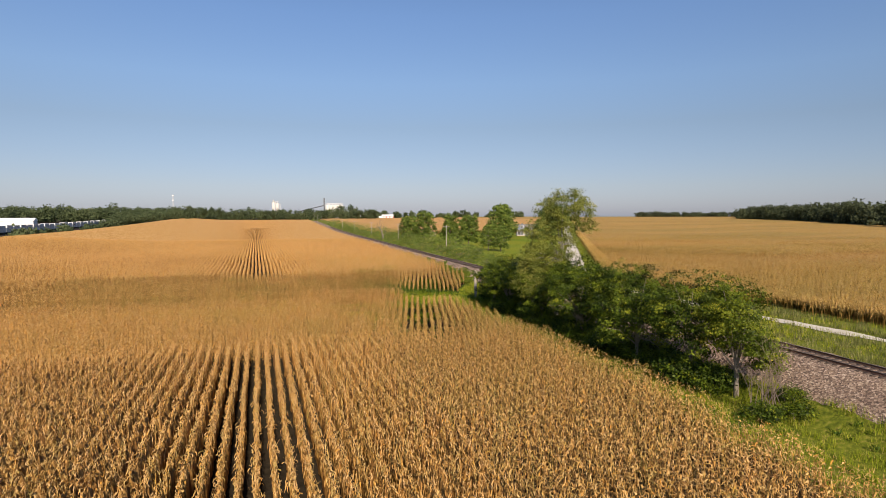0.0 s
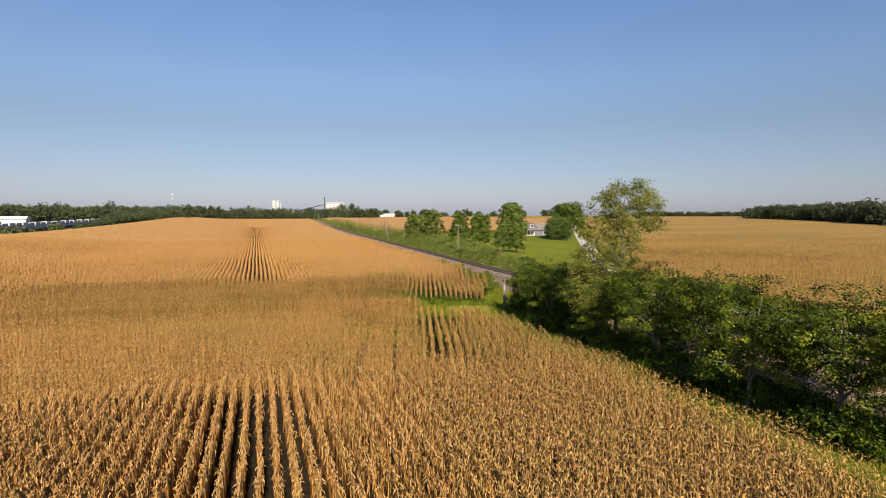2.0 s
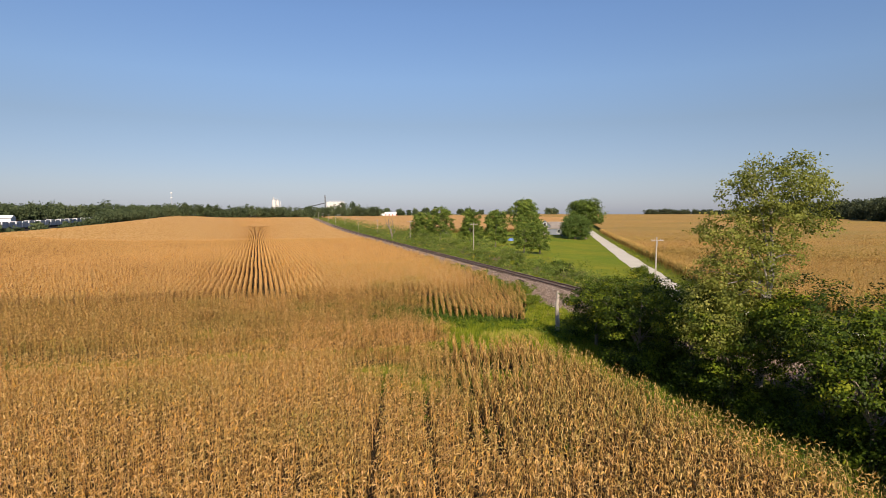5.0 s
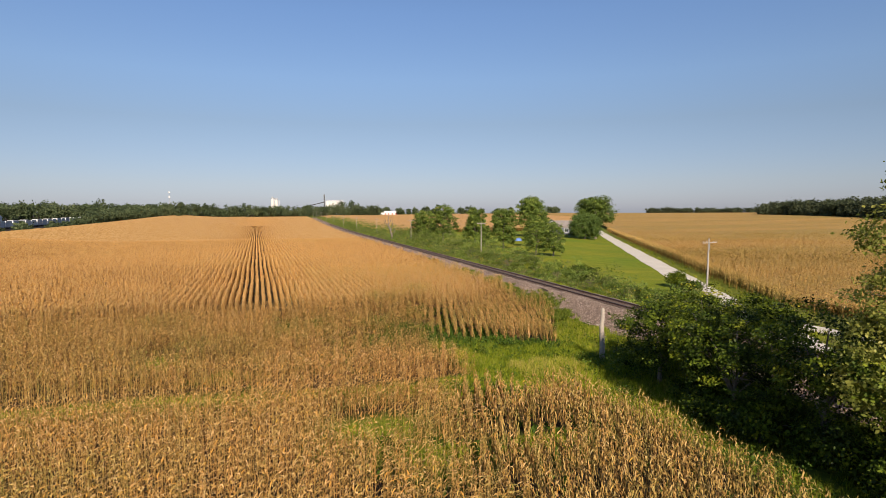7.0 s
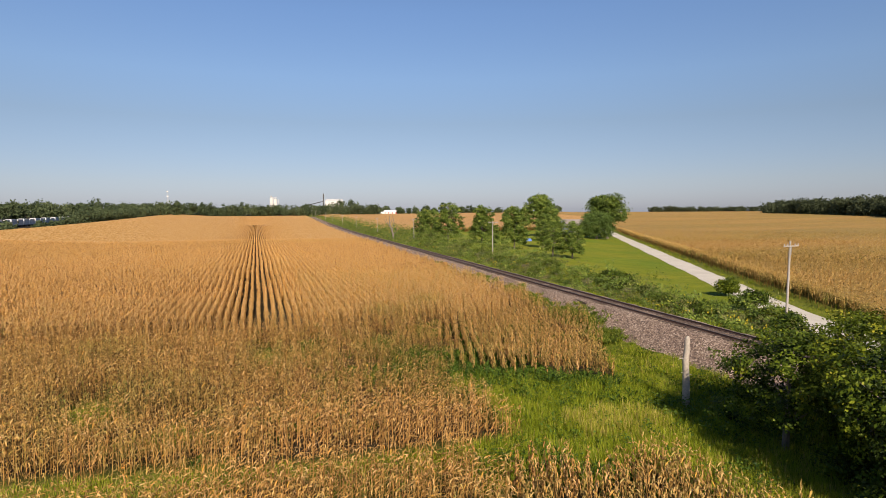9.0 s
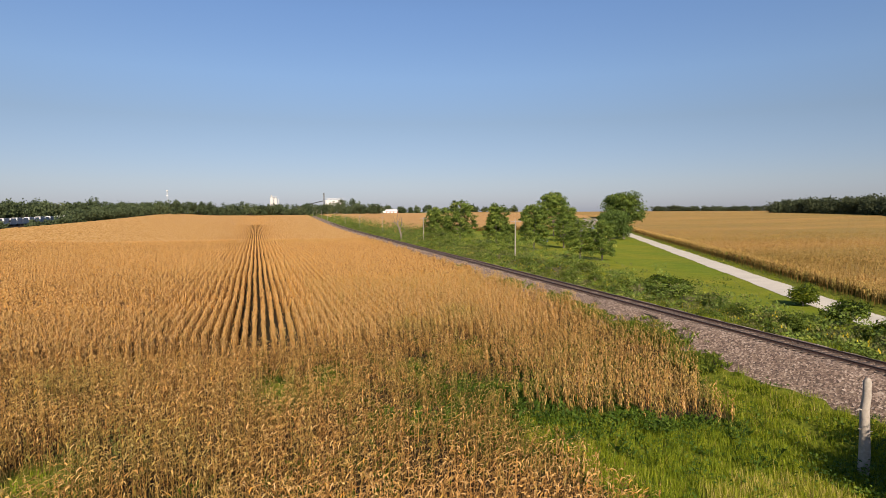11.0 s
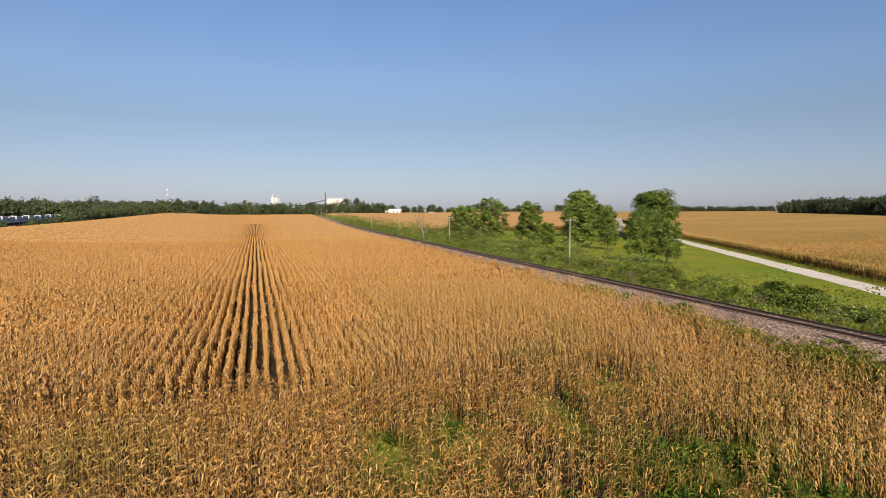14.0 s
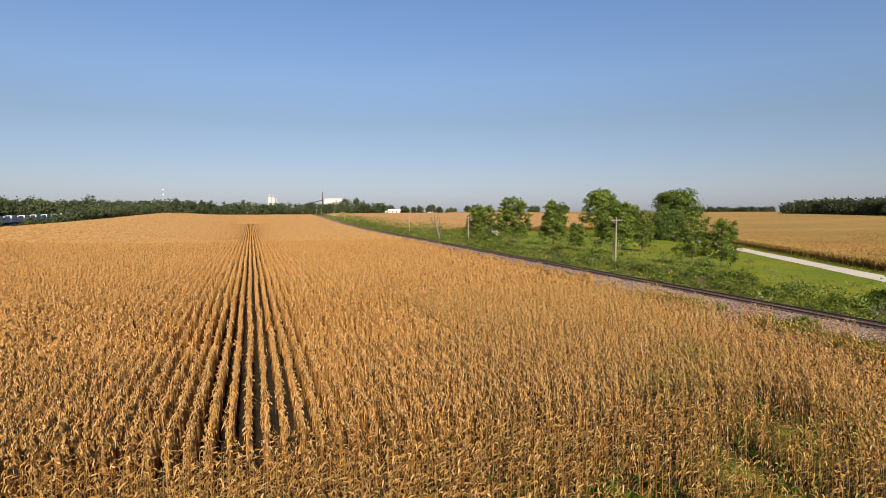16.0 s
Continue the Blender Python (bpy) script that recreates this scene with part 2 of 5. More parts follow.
def canopy_mat(name, low, high, across):
    """Corn seen from afar: leaf speckle, wide patches and row lines."""
    m, nt, b = material(name)
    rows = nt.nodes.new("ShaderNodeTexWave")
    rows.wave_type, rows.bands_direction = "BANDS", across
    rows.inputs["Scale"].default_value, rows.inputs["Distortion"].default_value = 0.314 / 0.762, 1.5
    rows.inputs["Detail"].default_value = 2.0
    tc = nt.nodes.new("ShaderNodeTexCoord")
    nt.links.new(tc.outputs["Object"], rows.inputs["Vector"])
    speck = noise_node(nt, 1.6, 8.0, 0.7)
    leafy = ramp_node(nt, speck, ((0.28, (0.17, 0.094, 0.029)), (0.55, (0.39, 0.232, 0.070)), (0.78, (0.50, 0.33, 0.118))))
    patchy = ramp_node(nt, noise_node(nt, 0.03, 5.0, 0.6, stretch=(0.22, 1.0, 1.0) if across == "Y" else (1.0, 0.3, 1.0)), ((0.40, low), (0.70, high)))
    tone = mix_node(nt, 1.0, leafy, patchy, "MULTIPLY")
    # row gaps darkened on the flat sheet, their shade put into the colour
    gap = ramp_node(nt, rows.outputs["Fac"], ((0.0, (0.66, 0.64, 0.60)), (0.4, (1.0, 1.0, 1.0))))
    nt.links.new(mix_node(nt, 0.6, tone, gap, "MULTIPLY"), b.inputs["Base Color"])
    b.inputs["Roughness"].default_value = 0.95
    bump_node(nt, b, speck, 1.0, 0.5)
    return m


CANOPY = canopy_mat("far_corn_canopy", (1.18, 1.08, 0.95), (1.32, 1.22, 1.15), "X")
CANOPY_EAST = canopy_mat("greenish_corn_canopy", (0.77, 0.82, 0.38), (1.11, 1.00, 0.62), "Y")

# ---- mesh tools ----
rng = np.random.default_rng(7)


def empty(name, m, label, category, group="", kind=""):
    ob = new(name)
    ob.matrix_world = m
    ob.empty_display_size = 0.3
    return tagged(ob, label, category, group, kind)


def array_mesh(name, verts, tris, mat, attrs=None, smooth=False):
    """A mesh from numpy arrays of triangles; attrs: per-point values."""
    me = bpy.data.meshes.new(name)
    verts, tris = np.asarray(verts, np.float32), np.asarray(tris, np.int32)
    me.vertices.add(len(verts))
    me.vertices.foreach_set("co", verts.ravel())
    me.loops.add(tris.size)
    me.loops.foreach_set("vertex_index", tris.ravel())
    me.polygons.add(len(tris))
    me.polygons.foreach_set("loop_start", np.arange(0, tris.size, 3, dtype=np.int32))
    for key, v in (attrs or {}).items():
        me.attributes.new(key, "FLOAT", "POINT").data.foreach_set("value", np.asarray(v, np.float32))
    me.materials.append(mat)
    me.update(calc_edges=True)
    if smooth:
        me.polygons.foreach_set("use_smooth", np.ones(len(tris), bool))
    return me


def part(name, bm, mat, parent, label="", smooth=False):
    """Links a bmesh (or a mesh) as one mesh object under a thing or a part."""
    if isinstance(bm, bpy.types.Mesh):
        me = bm
    else:
        me = bpy.data.meshes.new(name)
        bmesh.ops.recalc_face_normals(bm, faces=bm.faces)
        bm.to_mesh(me)
        bm.free()
        me.materials.append(mat)
        if smooth:
            for p in me.polygons:
                p.use_smooth = True
    ob = new(name, me)
    if parent:
        ob.parent = parent
    return tagged(ob, label)


def box(bm, x0, x1, y0, y1, z0, z1, bevel=0.0):
    r = bmesh.ops.create_cube(bm, size=1.0)
    for v in r["verts"]:
        v.co = ((x0 + x1) / 2 + v.co.x * (x1 - x0), (y0 + y1) / 2 + v.co.y * (y1 - y0), (z0 + z1) / 2 + v.co.z * (z1 - z0))
    if bevel:
        edges = list({e for v in r["verts"] for e in v.link_edges})
        bmesh.ops.bevel(bm, geom=edges, offset=bevel, segments=2, affect="EDGES")
    return bm


def boxed(*a, **k):
    return box(bmesh.new(), *a, **k)


def cyl(bm, m, r0, r1, depth, seg=12):
    bmesh.ops.create_cone(bm, cap_ends=True, segments=seg, radius1=r0, radius2=r1, depth=depth, matrix=m)
    return bm


def prism(points, y0, y1):
    """The outline (x, z) drawn out along y."""
    bm = bmesh.new()
    a = [bm.verts.new((x, y0, z)) for x, z in points]
    b = [bm.verts.new((x, y1, z)) for x, z in points]
    bm.faces.new(a)
    bm.faces.new(b[::-1])
    for i in range(len(points)):
        j = (i + 1) % len(points)
        bm.faces.new((a[i], b[i], b[j], a[j]))
    return bm


def tube(points, radii, n=7):
    """Vertices and triangles of a tapered tube."""
    pts, vs, fs = [Vector(p) for p in points], [], []
    for i, (p, r) in enumerate(zip(pts, radii)):
        d = (pts[min(i + 1, len(pts) - 1)] - pts[max(i - 1, 0)]).normalized()
        u = d.cross(Vector((0.31, 0.95, 0.05))).normalized()
        w = d.cross(u)
        for k in range(n):
            a = 2 * math.pi * k / n
            vs.append(tuple(p + (u * math.cos(a) + w * math.sin(a)) * r))
    for i in range(len(pts) - 1):
        for k in range(n):
            a, b = i * n + k, i * n + (k + 1) % n
            fs += [(a, b, b + n), (a, b + n, a + n)]
    return vs, fs


def join(pieces):
    vs, fs, base = [], [], 0
    for v, f in pieces:
        vs += list(v)
        fs += [tuple(i + base for i in t) for t in f]
        base += len(v)
    return vs, fs


# ---- the lie of the land ----
def step(a, b, v):
    t = np.clip((np.asarray(v, float) - a) / float(b - a), 0, 1)
    return t * t * (3 - 2 * t)


BEND = 0.0464


def rail_x(y):
    return 37.63 + BEND * np.asarray(y, float)


def road_x(y):
    return 3.4 + 0.5725 * np.asarray(y, float)


def swell(x, y):
    """The slow rise of the plain towards its far edges."""
    r = np.hypot(x, np.asarray(y, float) - 50)
    return 6.2 * step(260, 900, r) + 3.0 * step(850, 1400, r)


def height(x, y):
    x, y = np.asarray(x, float), np.asarray(y, float)
    d = x - rail_x(y)
    natural = 1.0 * step(-6, 6, d) + 0.9 * step(90, 170, y) * (1 - step(-8, 0, d))
    w = 1 - step(2, 8, np.abs(d))
    natural = natural + 2.5 * step(-35, -95, x)
    natural = natural + 1.15 * step(5, 14, d) * step(4, 30, road_x(y) - x) * step(110, 150, y)
    return natural * (1 - w) + 2.05 * w + swell(x, y)


def field_edge(y):
    """Eastern limit of the near cornfield."""
    y = np.asarray(y, float)
    wob = 0.25 * np.sin(y * 0.9) + 0.2 * np.sin(y * 0.37 + 1)
    e = np.where(y < 84, 25.6 + 1.6 * step(20, 34, y) - 0.9 * step(74, 80, y), np.minimum(33.2 + (y - 92.5) * 0.42, rail_x(y) - 4.6))
    return e + wob


SPOTS = ((12.4, 76.0, 2.4, 2.1), (8.9, 106.0, 0.8, 2.2), (24.4, 112.0, 0.9, 1.6), (22.4, 101.4, 2.7, 1.2), (17.6, 98.0, 2.2, 1.0), (23.4, 94.6, 2.4, 2.6), (-1.5, 95.5, 1.3, 2.0),
         (15.0, 71.6, 2.2, 1.0), (20.5, 71.5, 2.6, 0.9), (12.6, 107.0, 1.0, 1.6), (19.0, 107.5, 0.8, 2.0), (4.0, 90.5, 2.0, 0.8))


def openness(x, y):
    """1 and more: corn stands; below 1: a gap in it."""
    x, y = np.asarray(x, float), np.asarray(y, float)
    o = np.full(x.shape, 9.0)
    for cx, cy, rx, ry in SPOTS:
        o = np.minimum(o, np.hypot((x - cx) / rx, (y - cy) / ry))
    strip = np.abs(y - 84.4 + 0.07 * x + 0.3 * np.sin(x * 0.5)) / (1.55 - 0.6 * step(3, 8, x))
    o = np.minimum(o, np.where(x < 22, strip, 9))
    cove = np.where((x > 21.6 + 0.4 * np.sin(y)) & (y > 78.6 + 0.5 * np.sin(x * 1.3)) & (y < 97.0 - 0.5 * (x - 23.4) + 0.4 * np.sin(x * 2.1)), 0.0, 9.0)
    cove = np.where((x > 17.5) & (x <= 21.8) & (y > 79.6) & (y < 84.5), 0.0, cove)
    return np.minimum(o, cove)


def is_corn(x, y):
    return (x < field_edge(y)) & (openness(x, y) > 1) & (y > -62)


# ground: one sheet to the horizon
def lines(near, far_, fine, grow):
    v, s, out = 0.0, fine, [0.0]
    while v < far_:
        s = fine if v < near else s * grow
        v += s
        out.append(v)
    return np.array(out)


gx = np.concatenate([-lines(30, 3500, 1.5, 1.12)[:0:-1], lines(75, 3500, 1.3, 1.10)]) + 5
gy = np.concatenate([-lines(40, 900, 2.5, 1.2)[:0:-1], lines(230, 4300, 2.0, 1.06)])
X, Y = np.meshgrid(gx, gy)
Z = height(X, Y)
nx, ny = len(gx), len(gy)
I = np.arange(nx * ny).reshape(ny, nx)
quads = np.stack([I[:-1, :-1], I[:-1, 1:], I[1:, 1:], I[1:, :-1]], -1).reshape(-1, 4)
tris = np.concatenate([quads[:, [0, 1, 2]], quads[:, [0, 2, 3]]])
turf = np.clip(1 - 1.0 * is_corn(X, Y) + 0.02, 0, 1)
turf = np.maximum(turf, 0.85 * (openness(X, Y) < 1.9))
ground = tagged(new("ground", array_mesh("ground", np.stack([X, Y, Z], -1).reshape(-1, 3), tris, GROUND_MAT, {"turf": turf.ravel()}, True)),
                "flat farmland with bare soil and rough grass", "ground", kind="structure")


def sheet(name, xs0, xs1, ys, mat, lift, n, label, category, kind="structure"):
    """A strip that follows the land between two edges."""
    a = np.linspace(0, 1, n)
    yy = np.repeat(np.asarray(ys, float)[:, None], n, 1)
    xx = xs0[:, None] * (1 - a) + xs1[:, None] * a
    zz = height(xx, yy) + (lift(xx, yy) if callable(lift) else lift)
    idx = np.arange(yy.size).reshape(yy.shape)
    q = np.stack([idx[:-1, :-1], idx[:-1, 1:], idx[1:, 1:], idx[1:, :-1]], -1).reshape(-1, 4)
    t = np.concatenate([q[:, [0, 1, 2]], q[:, [0, 2, 3]]])
    ob = new(name, array_mesh(name, np.stack([xx, yy, zz], -1).reshape(-1, 3), t, mat, None, True))
    return tagged(ob, label, category, kind=kind)


ys = np.arange(70, 640, 2.0)
half = 2.55 + 0.15 * np.sin(ys * 0.21) + 0.1 * np.sin(ys * 0.77)
road = sheet("road", road_x(ys) - half, road_x(ys) + half, ys, GRAVEL, 0.10, 6, "straight white crushed-stone farm road", "road")
ys = np.arange(8, 96, 2.0)
half = 0.95 + 0.35 * np.sin(ys * 0.31) + 0.2 * np.sin(ys * 0.9)
sheet("road", 57.4 + 0.4 * np.sin(ys * 0.07) - half, 57.4 + 0.4 * np.sin(ys * 0.07) + half, ys, GRAVEL, 0.08, 5, "narrow sandy farm track along the railway", "road")
ys = np.arange(100, 335, 2.0)
lawn = sheet("lawn", rail_x(ys) + 15 + 1.2 * np.sin(ys * 0.2), np.maximum(road_x(ys) - 2.3, rail_x(ys) + 15.5), ys, LAWNMAT, 0.06, 24, "bright green mown lawn round the farmhouse", "lawn")

# ---- the railway ----
ys = np.arange(-60, 760, 1.0)
prof = ((-5.0, None), (-4.3, 0.9), (-2.1, 2.72), (-1.3, 2.80), (1.3, 2.80), (2.0, 2.72), (3.2, 1.75), (3.8, None))
verts = []
for y in ys:
    for d, z in prof:
        x = float(rail_x(y)) + d + (0.25 * math.sin(y * 1.3) if z is None else 0)
        g = float(height(x, y))
        verts.append((x, y, g - 0.05 if z is None else max(z + float(swell(x, y)), g + 0.03) + random.uniform(-0.04, 0.04)))
n = len(prof)
tris = []
for j in range(len(ys) - 1):
    for i in range(n - 1):
        a = j * n + i
        tris += [(a, a + 1, a + n + 1), (a, a + n + 1, a + n)]
ballast = tagged(new("ballast", array_mesh("ballast", verts, tris, BALLAST_MAT)), "pinkish grey crushed-stone ballast bank under the track", "ballast", kind="structure")
track = empty("railway_track", pose(float(rail_x(0)), 0, 0), "single railway track with rusty rails on dark wooden sleepers", "railway track", kind="structure")
for side in (-0.75, 0.75):
    for nm, mat, sec in (("rail", RUST, ((-0.07, 2.84), (0.07, 2.84), (0.07, 2.86), (0.012, 2.88), (0.012, 2.965), (-0.012, 2.965), (-0.012, 2.88), (-0.07, 2.86))),
                         ("rail_head", SHINE, ((-0.036, 2.966), (0.036, 2.966), (0.036, 3.0), (0.026, 3.008), (-0.026, 3.008), (-0.036, 3.0)))):
        vs, fs, k = [], [], len(sec)
        yy = np.arange(-60, 760, 10.0)
        for y in yy:
            vs += [(BEND * y + side + sx, y, sz + float(swell(rail_x(y), y))) for sx, sz in sec]
        for j in range(len(yy) - 1):
            for i in range(k):
                a, b = j * k + i, j * k + (i + 1) % k
                fs += [(a, b, b + k), (a, b + k, a + k)]
        ob = part(nm, array_mesh(nm, vs, fs, mat), mat, None)
        if nm == "rail":
            ob.parent, last = track, ob
        else:
            ob.parent = last

# ---- corn ----
def leaf(base, yaw, length, rise, droop, width, curl, simple):
    """A dry blade that rises, arches over and hangs: its points and triangles."""
    o = Vector((math.cos(yaw), math.sin(yaw), 0))
    s = Vector((-o.y, o.x, 0)) * width * 0.5
    b, up = Vector(base), Vector((0, 0, 1))
    tip = b + o * length * (0.95 - 0.3 * curl) + s * 2.2 * curl + up * (rise - droop)
    if simple:
        m = b + o * length * 0.6 + up * rise
        tw = s * 0.8 + up * width * 0.3 * curl
        return [b, m - tw, m + tw, tip], [(0, 1, 2), (1, 3, 2)]
    p = b + o * length * 0.42 + up * rise
    q = b + o * length * 0.92 + up * (rise - droop * 0.36) + s * curl
    tw = s * 0.7 + up * width * 0.4 * curl
    return [b, p - s, p + s, q - tw, q + tw, tip], [(0, 1, 2), (1, 3, 4), (1, 4, 2), (3, 5, 4)]


def corn_plant(r, leaves, tall, width, tassel, simple=False, low=0.24, reach=1.0, fan=0.32, ear=False, hue=0.38):
    """One ripe plant whose blades lie along the row (the y axis), within the angle fan."""
    vs, fs, tint = [], [], []
    for i in range(leaves):
        u = i / max(1, leaves - 1)
        z = tall * (low + (0.97 - low) * u) + r.uniform(-0.06, 0.06)
        upper = u > 0.6
        yaw = math.pi / 2 + math.pi * i + r.uniform(-1, 1) * (fan + (0.55 if upper else 0.0))
        n0 = len(vs)
        v, f = leaf((0, 0, z), yaw, reach * (r.uniform(0.20, 0.40) if upper else r.uniform(0.25, 0.50)), r.uniform(0.01, 0.10) if upper else r.uniform(0.03, 0.14),
                    r.uniform(0.05, 0.26) if upper else r.uniform(0.25, 0.55), width * r.uniform(0.65, 1.25), r.uniform(-1, 1), simple or i % 2 == 1)
        vs += v
        fs += [tuple(a + n0 for a in t) for t in f]
        # lower blades darker: browned leaves, and row shade put into the tint
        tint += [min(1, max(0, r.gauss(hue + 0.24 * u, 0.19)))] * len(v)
    n0 = len(vs)
    for k in range(3):
        vs.append(Vector((0.022 * math.cos(2.1 * k), 0.022 * math.sin(2.1 * k), 0)))
    vs.append(Vector((0, 0, tall + 0.05)))
    fs += [(n0, n0 + 1, n0 + 3), (n0 + 1, n0 + 2, n0 + 3), (n0 + 2, n0, n0 + 3)][:2 if simple else 3]
    tint += [0.30] * 4
    if ear:
        # the hanging husk
        n0, z, a = len(vs), tall * r.uniform(0.44, 0.56), math.pi / 2 + r.uniform(-0.7, 0.7) + math.pi * r.randrange(2)
        o = Vector((math.cos(a), math.sin(a), 0))
        c, sd = o * 0.10, Vector((-o.y, o.x, 0)) * 0.035
        vs += [o * 0.03 + Vector((0, 0, z + 0.08)), c + sd + Vector((0, 0, z - 0.04)), c - sd + Vector((0, 0, z - 0.04)), c + o * 0.05 + Vector((0, 0, z - 0.20))]
        fs += [(n0, n0 + 1, n0 + 2), (n0 + 1, n0 + 3, n0 + 2)]
        tint += [0.82] * 4
    for k in range(tassel):
        a = r.uniform(0, 6.28)
        lean = r.uniform(0.05, 0.20)
        n0 = len(vs)
        w = 0.011 if not simple else 0.025
        vs += [Vector((w, 0, tall - 0.05)), Vector((-w, 0.01, tall - 0.05)), Vector((lean * math.cos(a), lean * math.sin(a), tall + r.uniform(0.06, 0.22)))]
        fs += [(n0, n0 + 1, n0 + 2)]
        tint += [r.uniform(0.7, 0.88)] * 3
    return np.array([tuple(v) for v in vs]), np.array(fs), np.array(tint)


def scatter(name, kinds, px, py, pz, size, green, tone, mat, turn=None):
    """Joins many plants into one mesh."""
    pick = rng.integers(0, len(kinds), len(px))
    if turn is None:
        turn = rng.uniform(0, 6.283, len(px))
    V, F, T, Gn, base = [], [], [], [], 0
    for k, (v, f, t) in enumerate(kinds):
        m = pick == k
        c, s, sc = np.cos(turn[m])[:, None], np.sin(turn[m])[:, None], size[m][:, None]
        lean = rng.normal(0, 0.035, (m.sum(), 2))
        x = (v[:, 0] * c - v[:, 1] * s) * sc + px[m][:, None] + v[:, 2] * lean[:, :1]
        y = (v[:, 0] * s + v[:, 1] * c) * sc + py[m][:, None] + v[:, 2] * lean[:, 1:]
        z = v[:, 2] * sc + pz[m][:, None]
        V.append(np.stack([x, y, z], -1).reshape(-1, 3))
        F.append((f[None] + (np.arange(m.sum()) * len(v))[:, None, None]).reshape(-1, 3) + base)
        T.append(np.clip(t[None] + tone[m][:, None], 0, 1).ravel())
        Gn.append(np.repeat(green[m], len(v)))
        base += m.sum() * len(v)
    return array_mesh(name, np.concatenate(V), np.concatenate(F), mat, {"tint": np.concatenate(T), "green": np.concatenate(Gn)})


def wave2(x, y, s, seed):
    """Cheap smooth variation between about -1 and 1."""
    return (np.sin(x * s + seed) * np.cos(y * s * 0.8 + seed * 2.3) + np.sin((x + y) * s * 0.53 + seed * 1.7) + np.cos((x - 1.7 * y) * s * 0.31 + seed)) / 2.2


ROW = 0.762
pr = random.Random(3)
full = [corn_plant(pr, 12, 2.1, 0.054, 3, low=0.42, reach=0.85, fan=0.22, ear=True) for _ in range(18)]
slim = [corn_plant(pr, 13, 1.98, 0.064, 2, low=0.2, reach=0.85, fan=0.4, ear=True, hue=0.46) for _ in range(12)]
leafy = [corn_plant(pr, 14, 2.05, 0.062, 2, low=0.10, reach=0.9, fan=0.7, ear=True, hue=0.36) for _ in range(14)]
# further plants paler: straw tassels, plus distance haze put into the tint
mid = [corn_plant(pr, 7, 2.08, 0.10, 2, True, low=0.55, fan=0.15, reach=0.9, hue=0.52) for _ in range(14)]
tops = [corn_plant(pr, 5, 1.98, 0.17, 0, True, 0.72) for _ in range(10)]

SLANT = radians(15.5)


def border(y):
    """Where the slanting rows begin."""
    return 15.5 + 0.22 * (y - 65) + 0.9 * np.sin(y * 0.8)


def slanted(x, y):
    """Where the rows run aslant, along the railway side of the field, with bare ground between them."""
    return (x > border(y)) & (y > 57 + 0.8 * np.sin(x)) & (y < 111 + 0.5 * (x - 25) + np.sin(x * 1.7)) & ~((y > 82) & (y < 94) & (x < 21.5 + 0.8 * np.sin(y * 0.4)))


def tramline(x, y):
    """Wheel tracks of the sprayer."""
    u = x - 0.25 * (y - 51)
    return (y > 44) & (y < 74) & ((np.abs(u - 6.6) < 0.17) | (np.abs(u - 9.5) < 0.17))


def headland(x, y):
    """Where the rows run across, on both sides of the grass strip."""
    e = np.where(y < 82, 17.5, 21.5) + 0.8 * np.sin(y * 0.4)
    return (y > 54 + 0.5 * np.sin(x * 0.6)) & (y < 115 + 0.4 * np.sin(x * 0.7)) & (x < np.maximum(e, border(y))) & ~slanted(x, y)


def stand(x0, x1, y0, y1, gap, keep, way="along"):
    """Places of the plants of a block of rows, and the way that their leaves lie."""
    ca, sa = math.cos(SLANT), math.sin(SLANT)
    if way == "across":
        rx, ry = np.arange(x0, x1, gap), np.arange(math.ceil(y0 / ROW), math.floor(y1 / ROW) + 1) * ROW
    elif way == "aslant":
        rx, ry = np.arange(math.ceil((x0 * ca - y1 * sa) / ROW), math.floor((x1 * ca - y0 * sa) / ROW) + 1) * ROW, np.arange(x0 * sa + y0 * ca, x1 * sa + y1 * ca, gap)
    else:
        rx, ry = np.arange(math.ceil(x0 / ROW), math.floor(x1 / ROW) + 1) * ROW, np.arange(y0, y1, gap)
    x, y = [a.ravel() for a in np.meshgrid(rx, ry)]
    off, along = rng.normal(0, 0.022, x.size), rng.uniform(-gap / 2, gap / 2, x.size)
    turn = rng.normal(0, 0.2, x.size) + np.pi * rng.integers(0, 2, x.size)
    if way == "across":
        x, y, turn = x + along, y + off + 0.06 * np.sin(x * 0.15), np.pi / 2 + 2 * turn
    elif way == "aslant":
        u, v = x + off + 0.08 * np.sin(y * 0.12), y + along
        x, y, turn = u * ca + v * sa, v * ca - u * sa, turn - SLANT
    else:
        x, y = x + off + 0.05 * np.sin(y * 0.15), y + along
    m = keep(x, y)
    return x[m], y[m], turn[m]


def both(x0, x1, y0, y1, gap, keep):
    """The straight rows, the headland's and the slanting ones."""
    a = stand(x0, x1, y0, y1, gap, lambda x, y: keep(x, y) & ~headland(x, y) & ~slanted(x, y))
    b = stand(x0, x1, max(y0, 50), min(y1, 118), gap, lambda x, y: keep(x, y) & headland(x, y), "across")
    c = stand(max(x0, -8), x1, y0, min(y1, 190), gap * 1.1, lambda x, y: keep(x, y) & slanted(x, y) & (x > x0) & (x < x1) & (y > y0) & (y < y1), "aslant")
    return [np.concatenate(q) for q in zip(a, b, c)]


def thin(x, y):
    """0 to 1: how poor and weedy the stand of corn is."""
    return step(3, 20, x) * step(85, 92, y) * (1 - step(105, 120, y)) + 0.45 * step(9, 17, x) * step(50, 62, y) * (1 - step(76, 84, y))


